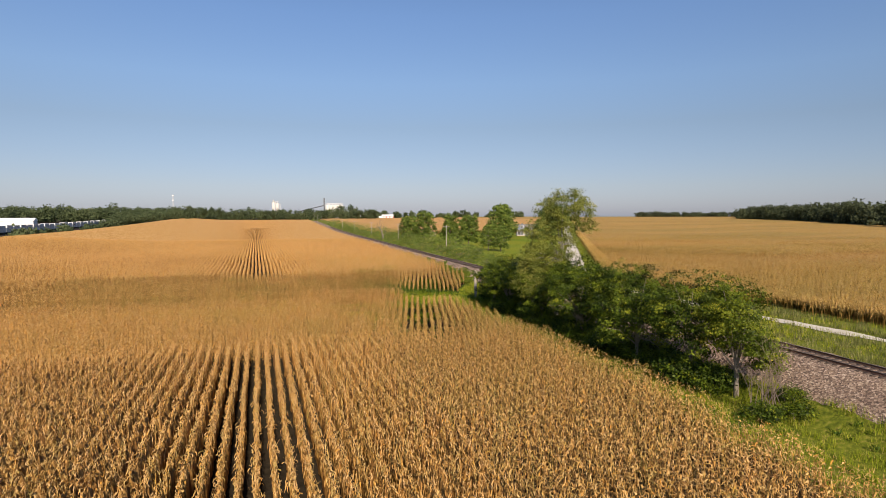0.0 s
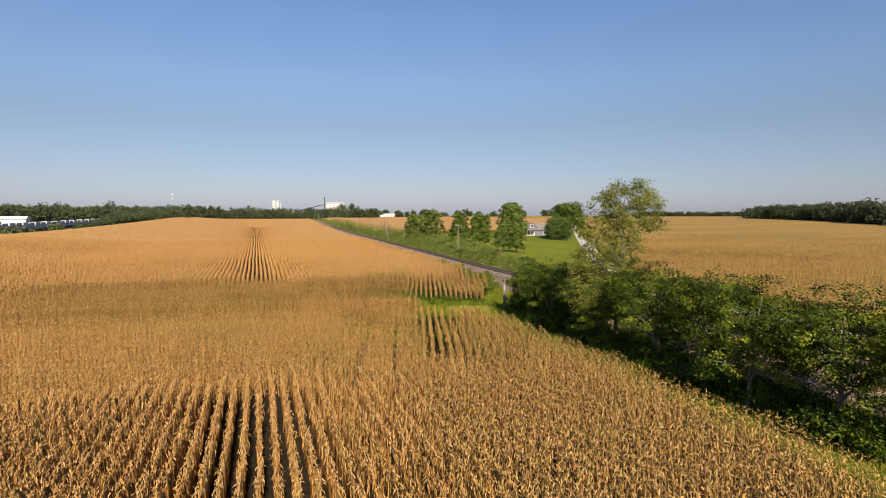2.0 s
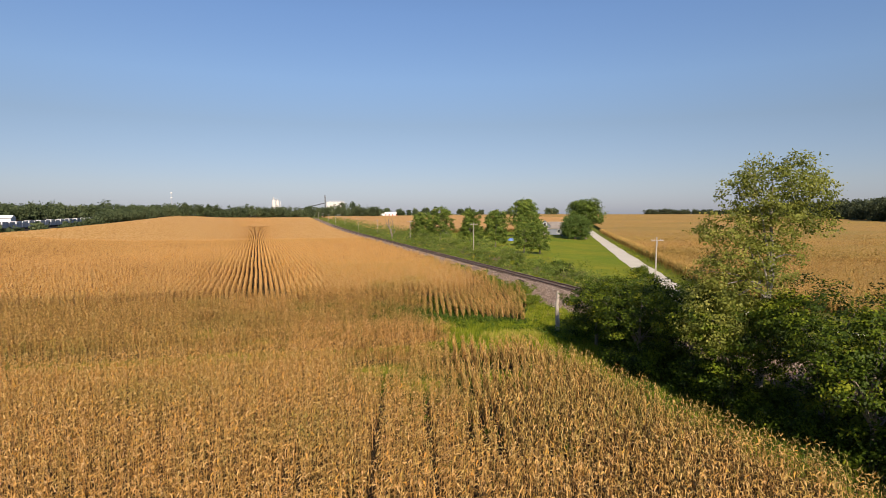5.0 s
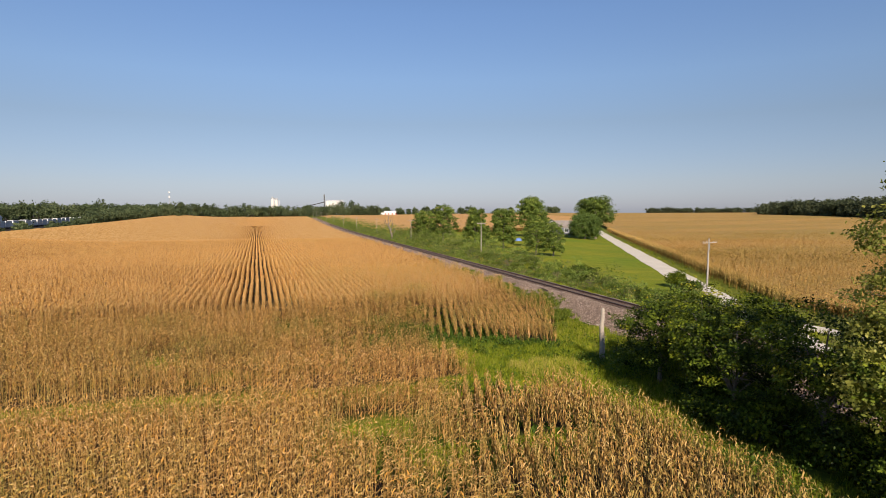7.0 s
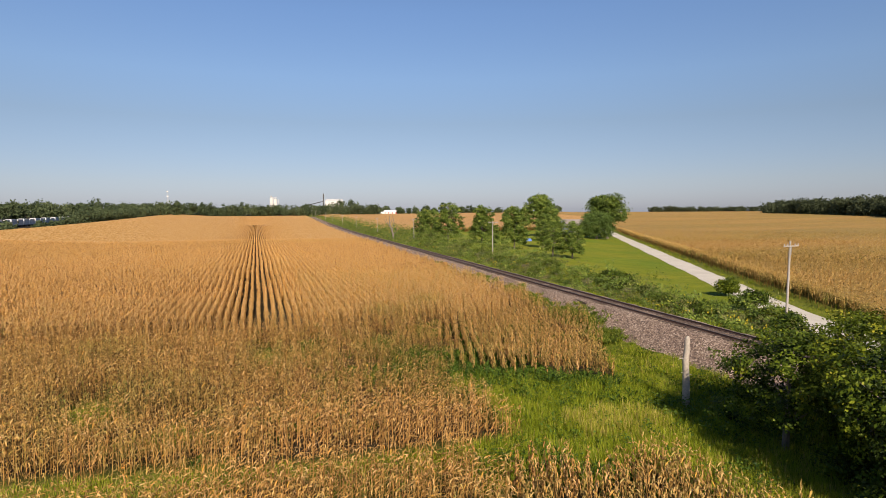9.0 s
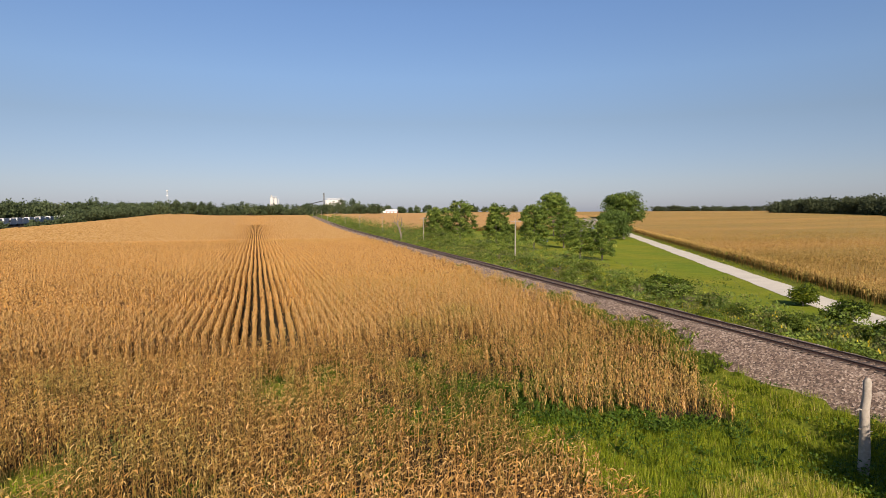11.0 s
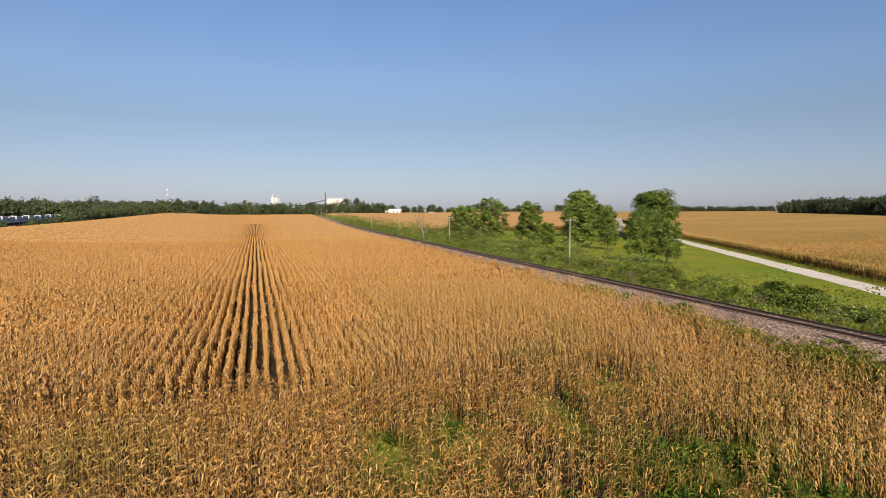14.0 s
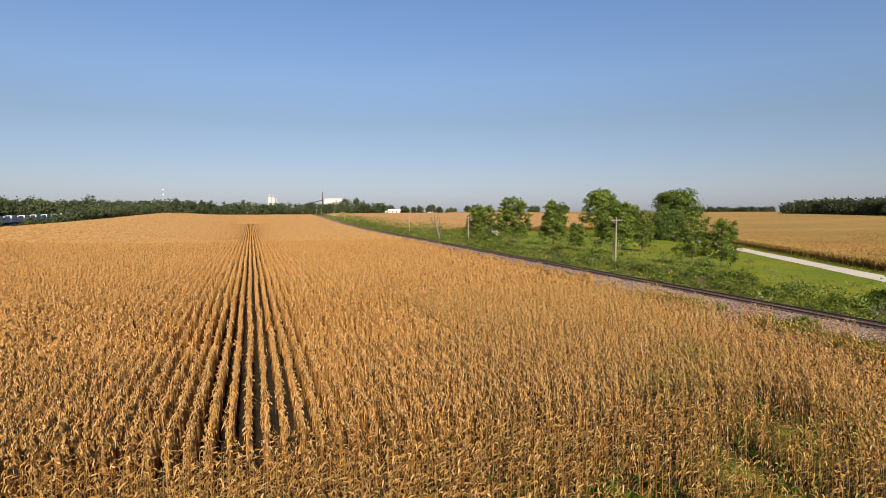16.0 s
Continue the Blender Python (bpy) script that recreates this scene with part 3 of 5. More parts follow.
# weedier and greener stretches: x, y and half sizes
GREENER = ((-16.0, 87.6, 12.0, 1.1), (-2.9, 72.1, 4.0, 1.6), (5.5, 63.2, 2.2, 1.4), (8.6, 103.5, 1.6, 2.6), (21.0, 101.7, 3.4, 2.4), (21.5, 116.8, 2.2, 2.0), (-2.8, 108.0, 2.4, 2.6), (27.1, 121.4, 2.0, 3.0), (1.0, 96.0, 4.0, 2.0))


def plant_traits(x, y):
    o = openness(x, y)
    near_gap = np.exp(-np.maximum(o - 1, 0) * 1.6) + 0.8 * np.exp(-np.maximum(field_edge(y) - x, 0) / 1.2)
    g = np.clip(rng.normal(0.05, 0.14, x.size) + 0.14 * step(86, 92, y) * (1 - step(108, 124, y)) + 0.08 * step(54, 58, y) * (1 - step(76, 82, y)) + (0.05 + 0.07 * (x > 10)) * (1 - step(30, 50, y)) + 0.45 * near_gap * rng.uniform(0, 1, x.size) + 0.10 * wave2(x, y, 0.11, 2.0) + 0.30 * thin(x, y) * rng.uniform(0, 1, x.size) ** 1.5, 0, 0.9)
    for cx, cy, rx, ry in GREENER:
        g = np.clip(g + 0.55 * np.exp(-((x - cx) / rx) ** 2 - ((y - cy) / ry) ** 2) * rng.uniform(0.3, 1, x.size), 0, 0.9)
    t = 0.10 * wave2(x, y, 0.06, 5.0) + rng.normal(0, 0.11, x.size) - 0.03 * thin(x, y) + 0.06 * headland(x, y) * (y > 84) * (y < 90) - 0.09 * headland(x, y) * (y > 91) + 0.13 * headland(x, y) * (y < 80) + 0.06 * (y < 56)
    s = (1.0 + 0.05 * wave2(x, y, 0.13, 1.0)) * rng.uniform(0.95, 1.05, x.size) * np.where(o < 1.35, rng.uniform(0.6, 1.0, x.size), 1) * (1 - 0.22 * thin(x, y) * rng.uniform(0, 1, x.size))
    return s, g, t


NEAR = lambda x, y: (x > -32) & (y < 118 + 14 * (x > -15) + 20 * (x > 14))
VIEW = lambda x, y: (x > -0.36 * y - 4) & (x > -96)
x1, y1, w1 = both(-32, 45, 14, 152, 0.25, lambda x, y: is_corn(x, y) & VIEW(x, y) & NEAR(x, y) & ~tramline(x, y) & (rng.uniform(0, 1, x.size) < 0.96 - 0.12 * thin(x, y) * (x < 22) - 0.04 * thin(x, y) - 0.12 * (headland(x, y) & (y > 84))))
s, g, t = plant_traits(x1, y1)
h = headland(x1, y1)
m = slanted(x1, y1) & ((y1 < 90) | (y1 < 103 + 2.0 * np.sin(x1 * 0.9)))
h = h | (slanted(x1, y1) & ~m) | ((x1 > 10.5) & (y1 < 58) & ~m)
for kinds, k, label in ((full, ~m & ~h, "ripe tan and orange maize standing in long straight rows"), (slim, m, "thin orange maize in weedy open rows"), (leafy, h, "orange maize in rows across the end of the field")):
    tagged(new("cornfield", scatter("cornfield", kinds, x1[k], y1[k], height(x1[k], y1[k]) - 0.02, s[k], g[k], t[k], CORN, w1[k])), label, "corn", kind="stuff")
x2, y2, w2 = both(-95, 60, 20, 275, 0.56, lambda x, y: is_corn(x, y) & VIEW(x, y) & ~NEAR(x, y) & (rng.uniform(0, 1, x.size) < 1.05 - 0.35 * step(160, 210, y)))
w2 = w2 + rng.normal(0, 0.25, w2.size)
s, g, t = plant_traits(x2, y2)
tagged(new("cornfield", scatter("cornfield", mid, x2, y2, height(x2, y2) - 0.02, s, g * 0.5, np.clip(t, -0.1, 0.06), CORN, w2)), "dry tan maize rows running to the far edge", "corn", kind="stuff")


# solid ridges for each row's dead leaves and husks, blocking light from the gaps
def ridges(name, xs, y0, y1, stepy, label, keep, top, half, foot, tone, flat=0.25, crest_light=0.0, spread=0.0):
    V, F, T, base = [], [], [], 0
    for rx in xs:
        yy = np.arange(y0, y1, stepy)
        m = keep(np.full(yy.shape, rx), yy)
        for run in np.split(np.arange(yy.size), np.flatnonzero(np.diff(m.astype(int))) + 1):
            if len(run) < 2 or not m[run[0]]:
                continue
            k = len(run)
            a = yy[run] + rng.uniform(-0.3, 0.3, k) * stepy
            hgt, jig = top + rng.normal(0, flat, k), rng.normal(0, half * 0.3, k)
            wide = (half + spread * np.clip(a - 132, 0, 160)) * rng.uniform(0.6, 1.3, k)
            side = [rx + jig - wide, rx + jig, rx + jig + wide]
            z = height(np.full(k, rx), a)
            rows = [np.stack([s, a, zz], -1) for s, zz in zip(side, (z + foot, z + hgt, z + foot))]
            V.append(np.stack(rows, 1).reshape(-1, 3))
            i = (np.arange(k - 1) * 3)[:, None] + np.arange(2)
            F.append(np.concatenate([np.stack([i, i + 1, i + 4], -1).reshape(-1, 3), np.stack([i, i + 4, i + 3], -1).reshape(-1, 3)]) + base)
            # crests tinted lighter and feet darker: light and shade put into the colour
            T.append(np.clip(np.repeat(rng.normal(tone, 0.14, k), 3) + np.tile((0.0, crest_light, 0.0), k) + rng.normal(0, 0.1, 3 * k), 0, 1))
            base += k * 3
    v = np.concatenate(V)
    return tagged(new(name, array_mesh(name, v, np.concatenate(F), CORN, {"tint": np.concatenate(T), "green": np.full(len(v), 0.05)})), label, "corn", kind="stuff")


def row_lines(a, b):
    return np.arange(math.ceil(a / ROW), math.floor(b / ROW) + 1) * ROW


# distant crests set paler still, with haze in the tint
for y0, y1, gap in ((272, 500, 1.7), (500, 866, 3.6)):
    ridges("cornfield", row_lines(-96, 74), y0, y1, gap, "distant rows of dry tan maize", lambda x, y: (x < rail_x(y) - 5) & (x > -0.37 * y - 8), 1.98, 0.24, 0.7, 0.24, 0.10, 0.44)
ridges("corn_row_cores", row_lines(-32, 45), 14, 152, 0.3, "brown leaf-mass cores added along the corn rows", lambda x, y: is_corn(x, y) & VIEW(x, y) & NEAR(x, y) & ~headland(x, y) & ~slanted(x, y) & (x < 10.5), 1.60, 0.10, 0.1, 0.12, 0.14, 0.18)
ridges("corn_row_cores", row_lines(-96, 50), 14, 274, 0.6, "brown leaf-mass cores added along the further corn rows", lambda x, y: is_corn(x, y) & VIEW(x, y) & ~NEAR(x, y) & ~headland(x, y) & ~slanted(x, y), 1.68, 0.16, 0.30, 0.14, 0.14, 0.24, 0.0007)

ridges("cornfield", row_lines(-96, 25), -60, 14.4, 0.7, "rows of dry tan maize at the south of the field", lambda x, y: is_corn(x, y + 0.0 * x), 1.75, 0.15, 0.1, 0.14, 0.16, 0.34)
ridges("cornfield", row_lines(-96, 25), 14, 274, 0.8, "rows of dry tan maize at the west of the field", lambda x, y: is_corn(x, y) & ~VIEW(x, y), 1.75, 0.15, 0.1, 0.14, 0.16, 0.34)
x6, y6, w6 = stand(-46, 26, -16, 118, 0.65, lambda x, y: is_corn(x, y) & ((y < 14) | ~VIEW(x, y)) & (y < 150 + 2.2 * x))
s, g, t = plant_traits(x6, y6)
tagged(new("cornfield", scatter("cornfield", mid, x6, y6, height(x6, y6) - 0.02, s, g * 0.5, np.clip(t, -0.1, 0.06), CORN, w6)), "dry tan maize in rows behind the start of the flight", "corn", kind="stuff")

# the field beyond the road
east = lambda x, y: (x > road_x(y) + 5.6 + 0.3 * np.sin(y * 0.7)) & (x > 63.5)


def east_green(x, y):
    return np.clip(0.22 + 0.17 * wave2(x * 0.4, y * 3, 0.05, 4.0) + rng.normal(0, 0.08, x.size) + 0.5 * np.exp(-(np.maximum(x - road_x(y) - 5.6, 0)) / 1.2), 0, 0.9)


x3, y3, w3 = stand(45, 200, 20, 210, 0.85, lambda x, y: east(x, y) & (x < 0.95 * (y + 70)) & (np.hypot(x - 10, y - 50) < 135), "across")
s, g, t = plant_traits(x3, y3)
tagged(new("east_cornfield", scatter("east_cornfield", mid, x3, y3, height(x3, y3) - 0.02, s, east_green(x3, y3) + 0.06, t - 0.08, CORN, w3)), "tan maize with greenish streaks beyond the gravel road", "corn", kind="stuff")
x3, y3, w3 = stand(60, 210, 25, 340, 0.45, lambda x, y: east(x, y) & (x < np.maximum(road_x(y) + 8.5, 66.5)))
s, g, t = plant_traits(x3, y3)
tagged(new("east_cornfield", scatter("east_cornfield", mid, x3, y3, height(x3, y3) - 0.02, s, 0.5 * g + 0.15, t - 0.1, CORN, w3)), "brown and green edge of the maize along the gravel road", "corn", kind="stuff")
x3, y3, w3 = stand(45, 300, 20, 330, 1.3, lambda x, y: east(x, y) & (x < 1.1 * (y + 60)) & (np.hypot(x - 10, y - 50) > 133) & (rng.uniform(0, 1, x.size) < 1.15 - (np.hypot(x - 10, y - 50) - 133) / 170), "across")
s, g, t = plant_traits(x3, y3)
tagged(new("east_cornfield", scatter("east_cornfield", tops, x3, y3, height(x3, y3) - 0.02, s, east_green(x3, y3) + 0.06, t - 0.08, CORN, w3)), "tan and olive maize tops further across the east field", "corn", kind="stuff")
ys = np.concatenate([np.arange(30, 420, 4.0), np.arange(420, 1150, 25.0)])
# sheet standing for the dense canopy, added to brighten gaps between the plants
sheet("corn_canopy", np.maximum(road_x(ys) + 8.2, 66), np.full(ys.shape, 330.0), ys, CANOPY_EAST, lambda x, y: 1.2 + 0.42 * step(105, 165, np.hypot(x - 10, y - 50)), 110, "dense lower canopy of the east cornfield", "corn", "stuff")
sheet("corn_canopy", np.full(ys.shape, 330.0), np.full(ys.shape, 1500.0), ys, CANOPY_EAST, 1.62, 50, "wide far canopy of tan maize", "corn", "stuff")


ys = np.arange(492, 872, 8.0)
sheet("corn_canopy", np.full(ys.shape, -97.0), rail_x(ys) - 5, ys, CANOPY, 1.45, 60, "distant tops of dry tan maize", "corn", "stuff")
x4, y4, w4 = stand(66, 200, 331, 342, 0.7, lambda x, y: (x > rail_x(y) + 17.5) & (x < road_x(y) - 5.5), "across")
x5, y5, w5 = stand(50, 75, 338, 640, 1.2, lambda x, y: (x > rail_x(y) + 15.5) & (x < rail_x(y) + 19.5))
x4, y4, w4 = np.concatenate([x4, x5]), np.concatenate([y4, y5]), np.concatenate([w4, w5])
s, g, t = plant_traits(x4, y4)
tagged(new("north_cornfield", scatter("north_cornfield", mid, x4, y4, height(x4, y4) - 0.02, s, g, t, CORN, w4)), "tan edge of the maize field behind the farmyard", "corn", kind="stuff")
ys = np.arange(336, 1000, 8.0)
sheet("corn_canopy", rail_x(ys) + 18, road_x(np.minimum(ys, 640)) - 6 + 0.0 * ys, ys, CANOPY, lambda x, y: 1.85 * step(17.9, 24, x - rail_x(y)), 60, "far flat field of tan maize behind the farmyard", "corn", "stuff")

# ---- leaves and trees ----
def leaf_cloud(centres, spread, per, size, r, up=0.5, wide=0.6, vary=0.16, out=0.6, squash=0.55):
    """Leaves in clumps: folded diamonds with their own tint. centres: rows of x, y, z, ox, oy, oz (outward)."""
    c = np.repeat(centres, per, 0)
    n = len(c)
    p = c[:, :3] + r.normal(0, 1, (n, 3)) * np.array([1.0, 1.0, squash]) * spread
    nrm = c[:, 3:] * out + r.normal(0, 0.55, (n, 3)) + np.array([0, 0, up])
    nrm /= np.linalg.norm(nrm, axis=1, keepdims=True) + 1e-9
    a = np.cross(nrm, r.normal(0, 1, (n, 3)))
    a /= np.linalg.norm(a, axis=1, keepdims=True) + 1e-9
    b = np.cross(nrm, a)
    s = size * r.uniform(0.6, 1.35, (n, 1))
    v = np.stack([p - a * s, p + b * s * wide - nrm * s * 0.15, p + a * s - nrm * s * 0.3, p - b * s * wide - nrm * s * 0.15], 1)
    f = np.array([[0, 1, 2], [0, 2, 3]])[None] + (np.arange(n) * 4)[:, None, None]
    clump = np.repeat(r.normal(0, vary, len(centres)), per)
    tint = np.clip(0.45 + clump + r.normal(0, 0.10, n), 0, 1)
    return v.reshape(-1, 3), f.reshape(-1, 3), np.repeat(tint, 4)


def crown_points(lobes, count, r, low=-0.75):
    """Clump centres on uneven lobes (x, y, z, rx, ry, rz)."""
    out, wts = [], np.array([l[3] * l[4] + l[4] * l[5] for l in lobes])
    for l, k in zip(lobes, np.maximum(3, (count * wts / wts.sum()).astype(int))):
        d = r.normal(0, 1, (k * 2, 3))
        d /= np.linalg.norm(d, axis=1, keepdims=True)
        d = d[d[:, 2] > low][:k]
        rad = r.uniform(0.55, 1.08, (len(d), 1)) ** 0.7
        out.append(np.concatenate([np.array(l[:3]) + d * rad * np.array(l[3:]), d], 1))
    return np.concatenate(out)


def make_tree(name, lobes, trunk_h, trunk_r, clumps, per, size, leafmat, seed, spread=0.35, limbs=7, low=-0.75, wide=0.6, up=0.5, bark=None, lean=(0.0, 0.0), vary=0.16, out=0.6):
    """Meshes of one tree: trunk with limbs, and crown."""
    r = np.random.default_rng(seed)
    rr = random.Random(seed)
    pts = crown_points(lobes, clumps, r, low)
    v, f, t = leaf_cloud(pts, spread, per, size, r, up, wide, vary, out)
    crown = array_mesh("crown", v, f, leafmat, {"tint": t})
    top = max(l[2] for l in lobes)
    bend = [(0, 0, -0.3)]
    for k in range(1, 6):
        bend.append((lean[0] * k / 5 + rr.uniform(-0.05, 0.05) * k * trunk_h * 0.2, lean[1] * k / 5 + rr.uniform(-0.05, 0.05) * k * trunk_h * 0.2, top * k / 5))
    pieces = [tube(bend, [trunk_r * (1.25, 1.0, 0.8, 0.6, 0.38, 0.12)[k] for k in range(6)], 8)]
    for q in pts[r.choice(len(pts), min(limbs, len(pts)), False)]:
        z0 = trunk_h * rr.uniform(0.55, 1.0)
        k = min(4, int(z0 / top * 5))
        a = Vector(bend[k]).lerp(Vector(bend[k + 1]), (z0 / top * 5) % 1)
        e = Vector(q[:3])
        m = a.lerp(e, 0.5) + Vector((0, 0, 0.12 * (e - a).length))
        pieces.append(tube([a, m, e], [trunk_r * 0.45, trunk_r * 0.25, trunk_r * 0.06], 5))
    vs, fs = join(pieces)
    return array_mesh("trunk", vs, fs, bark or BARK, None, True), crown


def place_tree(name, meshes, x, y, turn, label, category="tree", group="", scale=1.0, sink=0.0):
    m = pose(x, y, float(height(x, y)) - sink, 0, 0, turn) @ Matrix.Scale(scale, 4)
    e = empty(name, m, label, category, group)
    part("trunk", meshes[0], None, e)
    part("crown", meshes[1], None, e)
    return e


# hedgerow between the field and the track
HEDGE = ((32.4, 32.2, 8.5, 2.7), (32.6, 37.0, 8.7, 3.6), (31.6, 42.5, 8.9, 3.9), (33.4, 47.0, 8.6, 3.7), (32.0, 52.0, 8.9, 3.9), (33.8, 56.2, 8.6, 3.6),
         (32.2, 61.0, 7.8, 3.7), (33.4, 66.0, 7.9, 3.6), (32.6, 71.0, 7.5, 3.6), (34.4, 75.0, 7.4, 3.5), (33.6, 78.8, 6.2, 3.3))
for i, (x, y, h, w) in enumerate(HEDGE):
    r = random.Random(40 + i)
    lobes = [(r.uniform(-0.3, 0.3), r.uniform(-0.3, 0.3), h * 0.64, w * 0.82, w * 0.88, h * 0.36)]
    for k in range(9):
        a = k * 0.7 + r.uniform(-0.3, 0.3)
        lobes.append((math.cos(a) * w * 0.6, math.sin(a) * w * 0.65, h * (r.uniform(0.20, 0.84) if i > 4 else r.uniform(0.30, 0.84)), w * 0.42, w * 0.46, h * 0.16))
    meshes = make_tree("hedge_tree", lobes, h * 0.35, 0.16, 360, 50, 0.085, LIMELEAF if i in (0, 9) else BROADLEAF, 60 + i, 0.25, 12, -0.8, vary=0.26, out=0.9)
    place_tree("hedge_tree", meshes, x, y, 0, "yellowish green bushy tree in the trackside hedgerow" if i in (0, 9) else "bushy dark green tree in the trackside hedgerow", "tree", "hedgerow trees")
# the tall poplar
r = random.Random(5)
lobes = [(1.2, 0.0, 13.1, 2.3, 2.4, 1.5), (2.8, -0.5, 12.2, 1.4, 1.5, 1.1), (-0.8, 0.4, 12.2, 1.4, 1.5, 1.2), (3.3, -0.6, 10.6, 1.1, 1.2, 0.8), (0.9, 0.0, 11.0, 1.9, 1.9, 1.1), (-2.0, 0.6, 10.2, 1.5, 1.6, 1.0),
         (-1.2, 0.3, 8.5, 1.6, 1.7, 1.2), (-2.4, 0.7, 7.6, 1.3, 1.4, 1.0), (-0.2, 0.0, 6.6, 1.5, 1.5, 1.1), (1.5, -0.4, 8.9, 0.9, 1.0, 0.7), (-0.9, 0.2, 5.2, 1.5, 1.6, 1.2), (0.4, 0.0, 9.8, 1.4, 1.4, 1.0), (-2.8, 0.8, 6.2, 1.2, 1.3, 1.0), (0.8, -0.2, 7.6, 1.1, 1.1, 0.9), (-1.6, 0.4, 4.4, 1.7, 1.7, 1.5), (-3.0, 0.6, 4.6, 1.5, 1.5, 1.6), (0.3, 0.0, 4.2, 1.5, 1.5, 1.4), (-2.0, 0.3, 6.9, 1.3, 1.3, 1.0)]
meshes = make_tree("poplar_tree", lobes, 9.0, 0.20, 900, 36, 0.084, POPLAR, 99, 0.25, 9, -0.9, vary=0.22, bark=PALEBARK, lean=(0.9, -0.2))
place_tree("poplar_tree", meshes, 33.7, 60.6, 0, "tall open-crowned poplar with pale bark above the hedgerow", scale=1.10)

# trees on the lawn
def oval(h, w, seed, base=0.1, knots=7):
    r = random.Random(seed)
    c = h * (1 + base) / 2
    lobes = [(0, 0, c, w * 0.42, w * 0.42, h * (1 - base) * 0.46)]
    for k in range(knots):
        a = r.uniform(0, 6.28)
        z = r.uniform(base + 0.15, 0.93)
        q = math.sin(math.pi * min(1, max(0, (z - base) / (1 - base))) ** 0.8)
        lobes.append((math.cos(a) * w * 0.3 * q, math.sin(a) * w * 0.3 * q, h * z, w * 0.24, w * 0.24, h * 0.14))
    return lobes


def spiry(h, w, seed, knots=34):
    """Lobes of an upright tree, leafy almost to the ground, with a ragged outline of rising sprays."""
    r = random.Random(seed)
    lobes = [(0, 0, h * 0.42, w * 0.30, w * 0.30, h * 0.30), (r.uniform(-0.06, 0.06) * w, 0, h * 0.68, w * 0.22, w * 0.22, h * 0.25)]
    for k in range(knots):
        a, z = k * 2.4 + r.uniform(-0.4, 0.4), 0.15 + 0.77 * (k + 0.5) / knots
        q = 0.42 * math.sqrt(max(0.04, 1 - ((z - 0.40) / 0.60) ** 2)) * r.uniform(0.62, 1.12)
        lobes.append((math.cos(a) * w * q + 0.04 * w * z, math.sin(a) * w * q, h * z, w * r.uniform(0.08, 0.13), w * r.uniform(0.08, 0.13), h * r.uniform(0.05, 0.10)))
    return lobes


LAWN_TREES = ((65.8, 254.1, 11.8, 10.6), (68.2, 236.2, 13.8, 10.2), (78.0, 230.9, 12.6, 8.4), (74.7, 214.1, 6.8, 4.4), (119.5, 270.4, 16.4, 16.5), (74.0, 197.7, 12.0, 8.4), (103.9, 233.4, 12.0, 8.0),
              (85.0, 202.2, 10.0, 5.4), (70.4, 170.1, 8.8, 7.2), (73.0, 166.2, 8.3, 5.6))
for i, (x, y, h, w) in enumerate(LAWN_TREES):
    big = h > 10
    meshes = make_tree("lawn_tree", oval(h, w, 20 + i, 0.05, 26) if i == 4 else spiry(h, w, 20 + i), h * 0.3, 0.08 + 0.010 * h, 760 if big else 620, 21, (0.30 if i == 4 else 0.19) if big else 0.115, YARDLEAF, 120 + i, (0.46 if i == 4 else 0.30) if big else 0.19, 14, -0.97, vary=0.2, out=0.95)
    place_tree("lawn_tree", meshes, x, y, 0, "leafy green yard tree standing on the lawn", "tree", "yard trees")
lobes = oval(18, 19, 77, 0.22, 16)
place_tree("maple_tree", make_tree("maple_tree", lobes, 5.0, 0.5, 560, 24, 0.36, DARKLEAF, 201, 0.75, 12, -0.95), 146, 262, 0, "big round dark maple beside the road")
lobes = [(0, 0, 7.2, 5.6, 5.6, 4.4), (3.8, 1.5, 5.4, 3.4, 3.4, 4.6), (-3.6, -1.5, 5.4, 3.6, 3.6, 4.6), (1.5, -4.0, 5.2, 3.6, 3.6, 4.4), (-1.0, 4.0, 5.2, 3.6, 3.6, 4.6)]
place_tree("willow_tree", make_tree("willow_tree", lobes, 4.0, 0.4, 560, 26, 0.34, WILLOW, 202, 0.6, 8, -0.97, 0.35, 0.1), 137, 256, 0, "drooping green willow over parked cars")

# distant woods
def woods(name, spots, label, size=1.3, seed=1, per=10, clumps=26, mat=None):
    """Far trees too many to count, as one object."""
    r = np.random.default_rng(seed)
    V, F, T, base = [], [], [], 0
    for x, y, h, w in spots:
        g = float(height(x, y))
        lobes = [(x, y, g + h * 0.52, w * 0.5, w * 0.5, h * 0.46)]
        for k in range(7):
            lobes.append((x + r.uniform(-0.36, 0.36) * w, y + r.uniform(-0.36, 0.36) * w, g + h * r.uniform(0.15, 0.85), w * 0.24, w * 0.24, h * 0.22))
        v, f, t = leaf_cloud(crown_points(lobes, clumps, r, -0.95), size * 1.3, per, size, r, 0.3, 0.8, 0.12, 0.5, 1.0)
        V.append(v), F.append(f + base), T.append(np.clip(t + r.normal(0, 0.12), 0, 1))
        base += len(v)
    return tagged(new(name, array_mesh(name, np.concatenate(V), np.concatenate(F), mat or FARLEAF, {"tint": np.concatenate(T)})), label, "trees", kind="stuff")


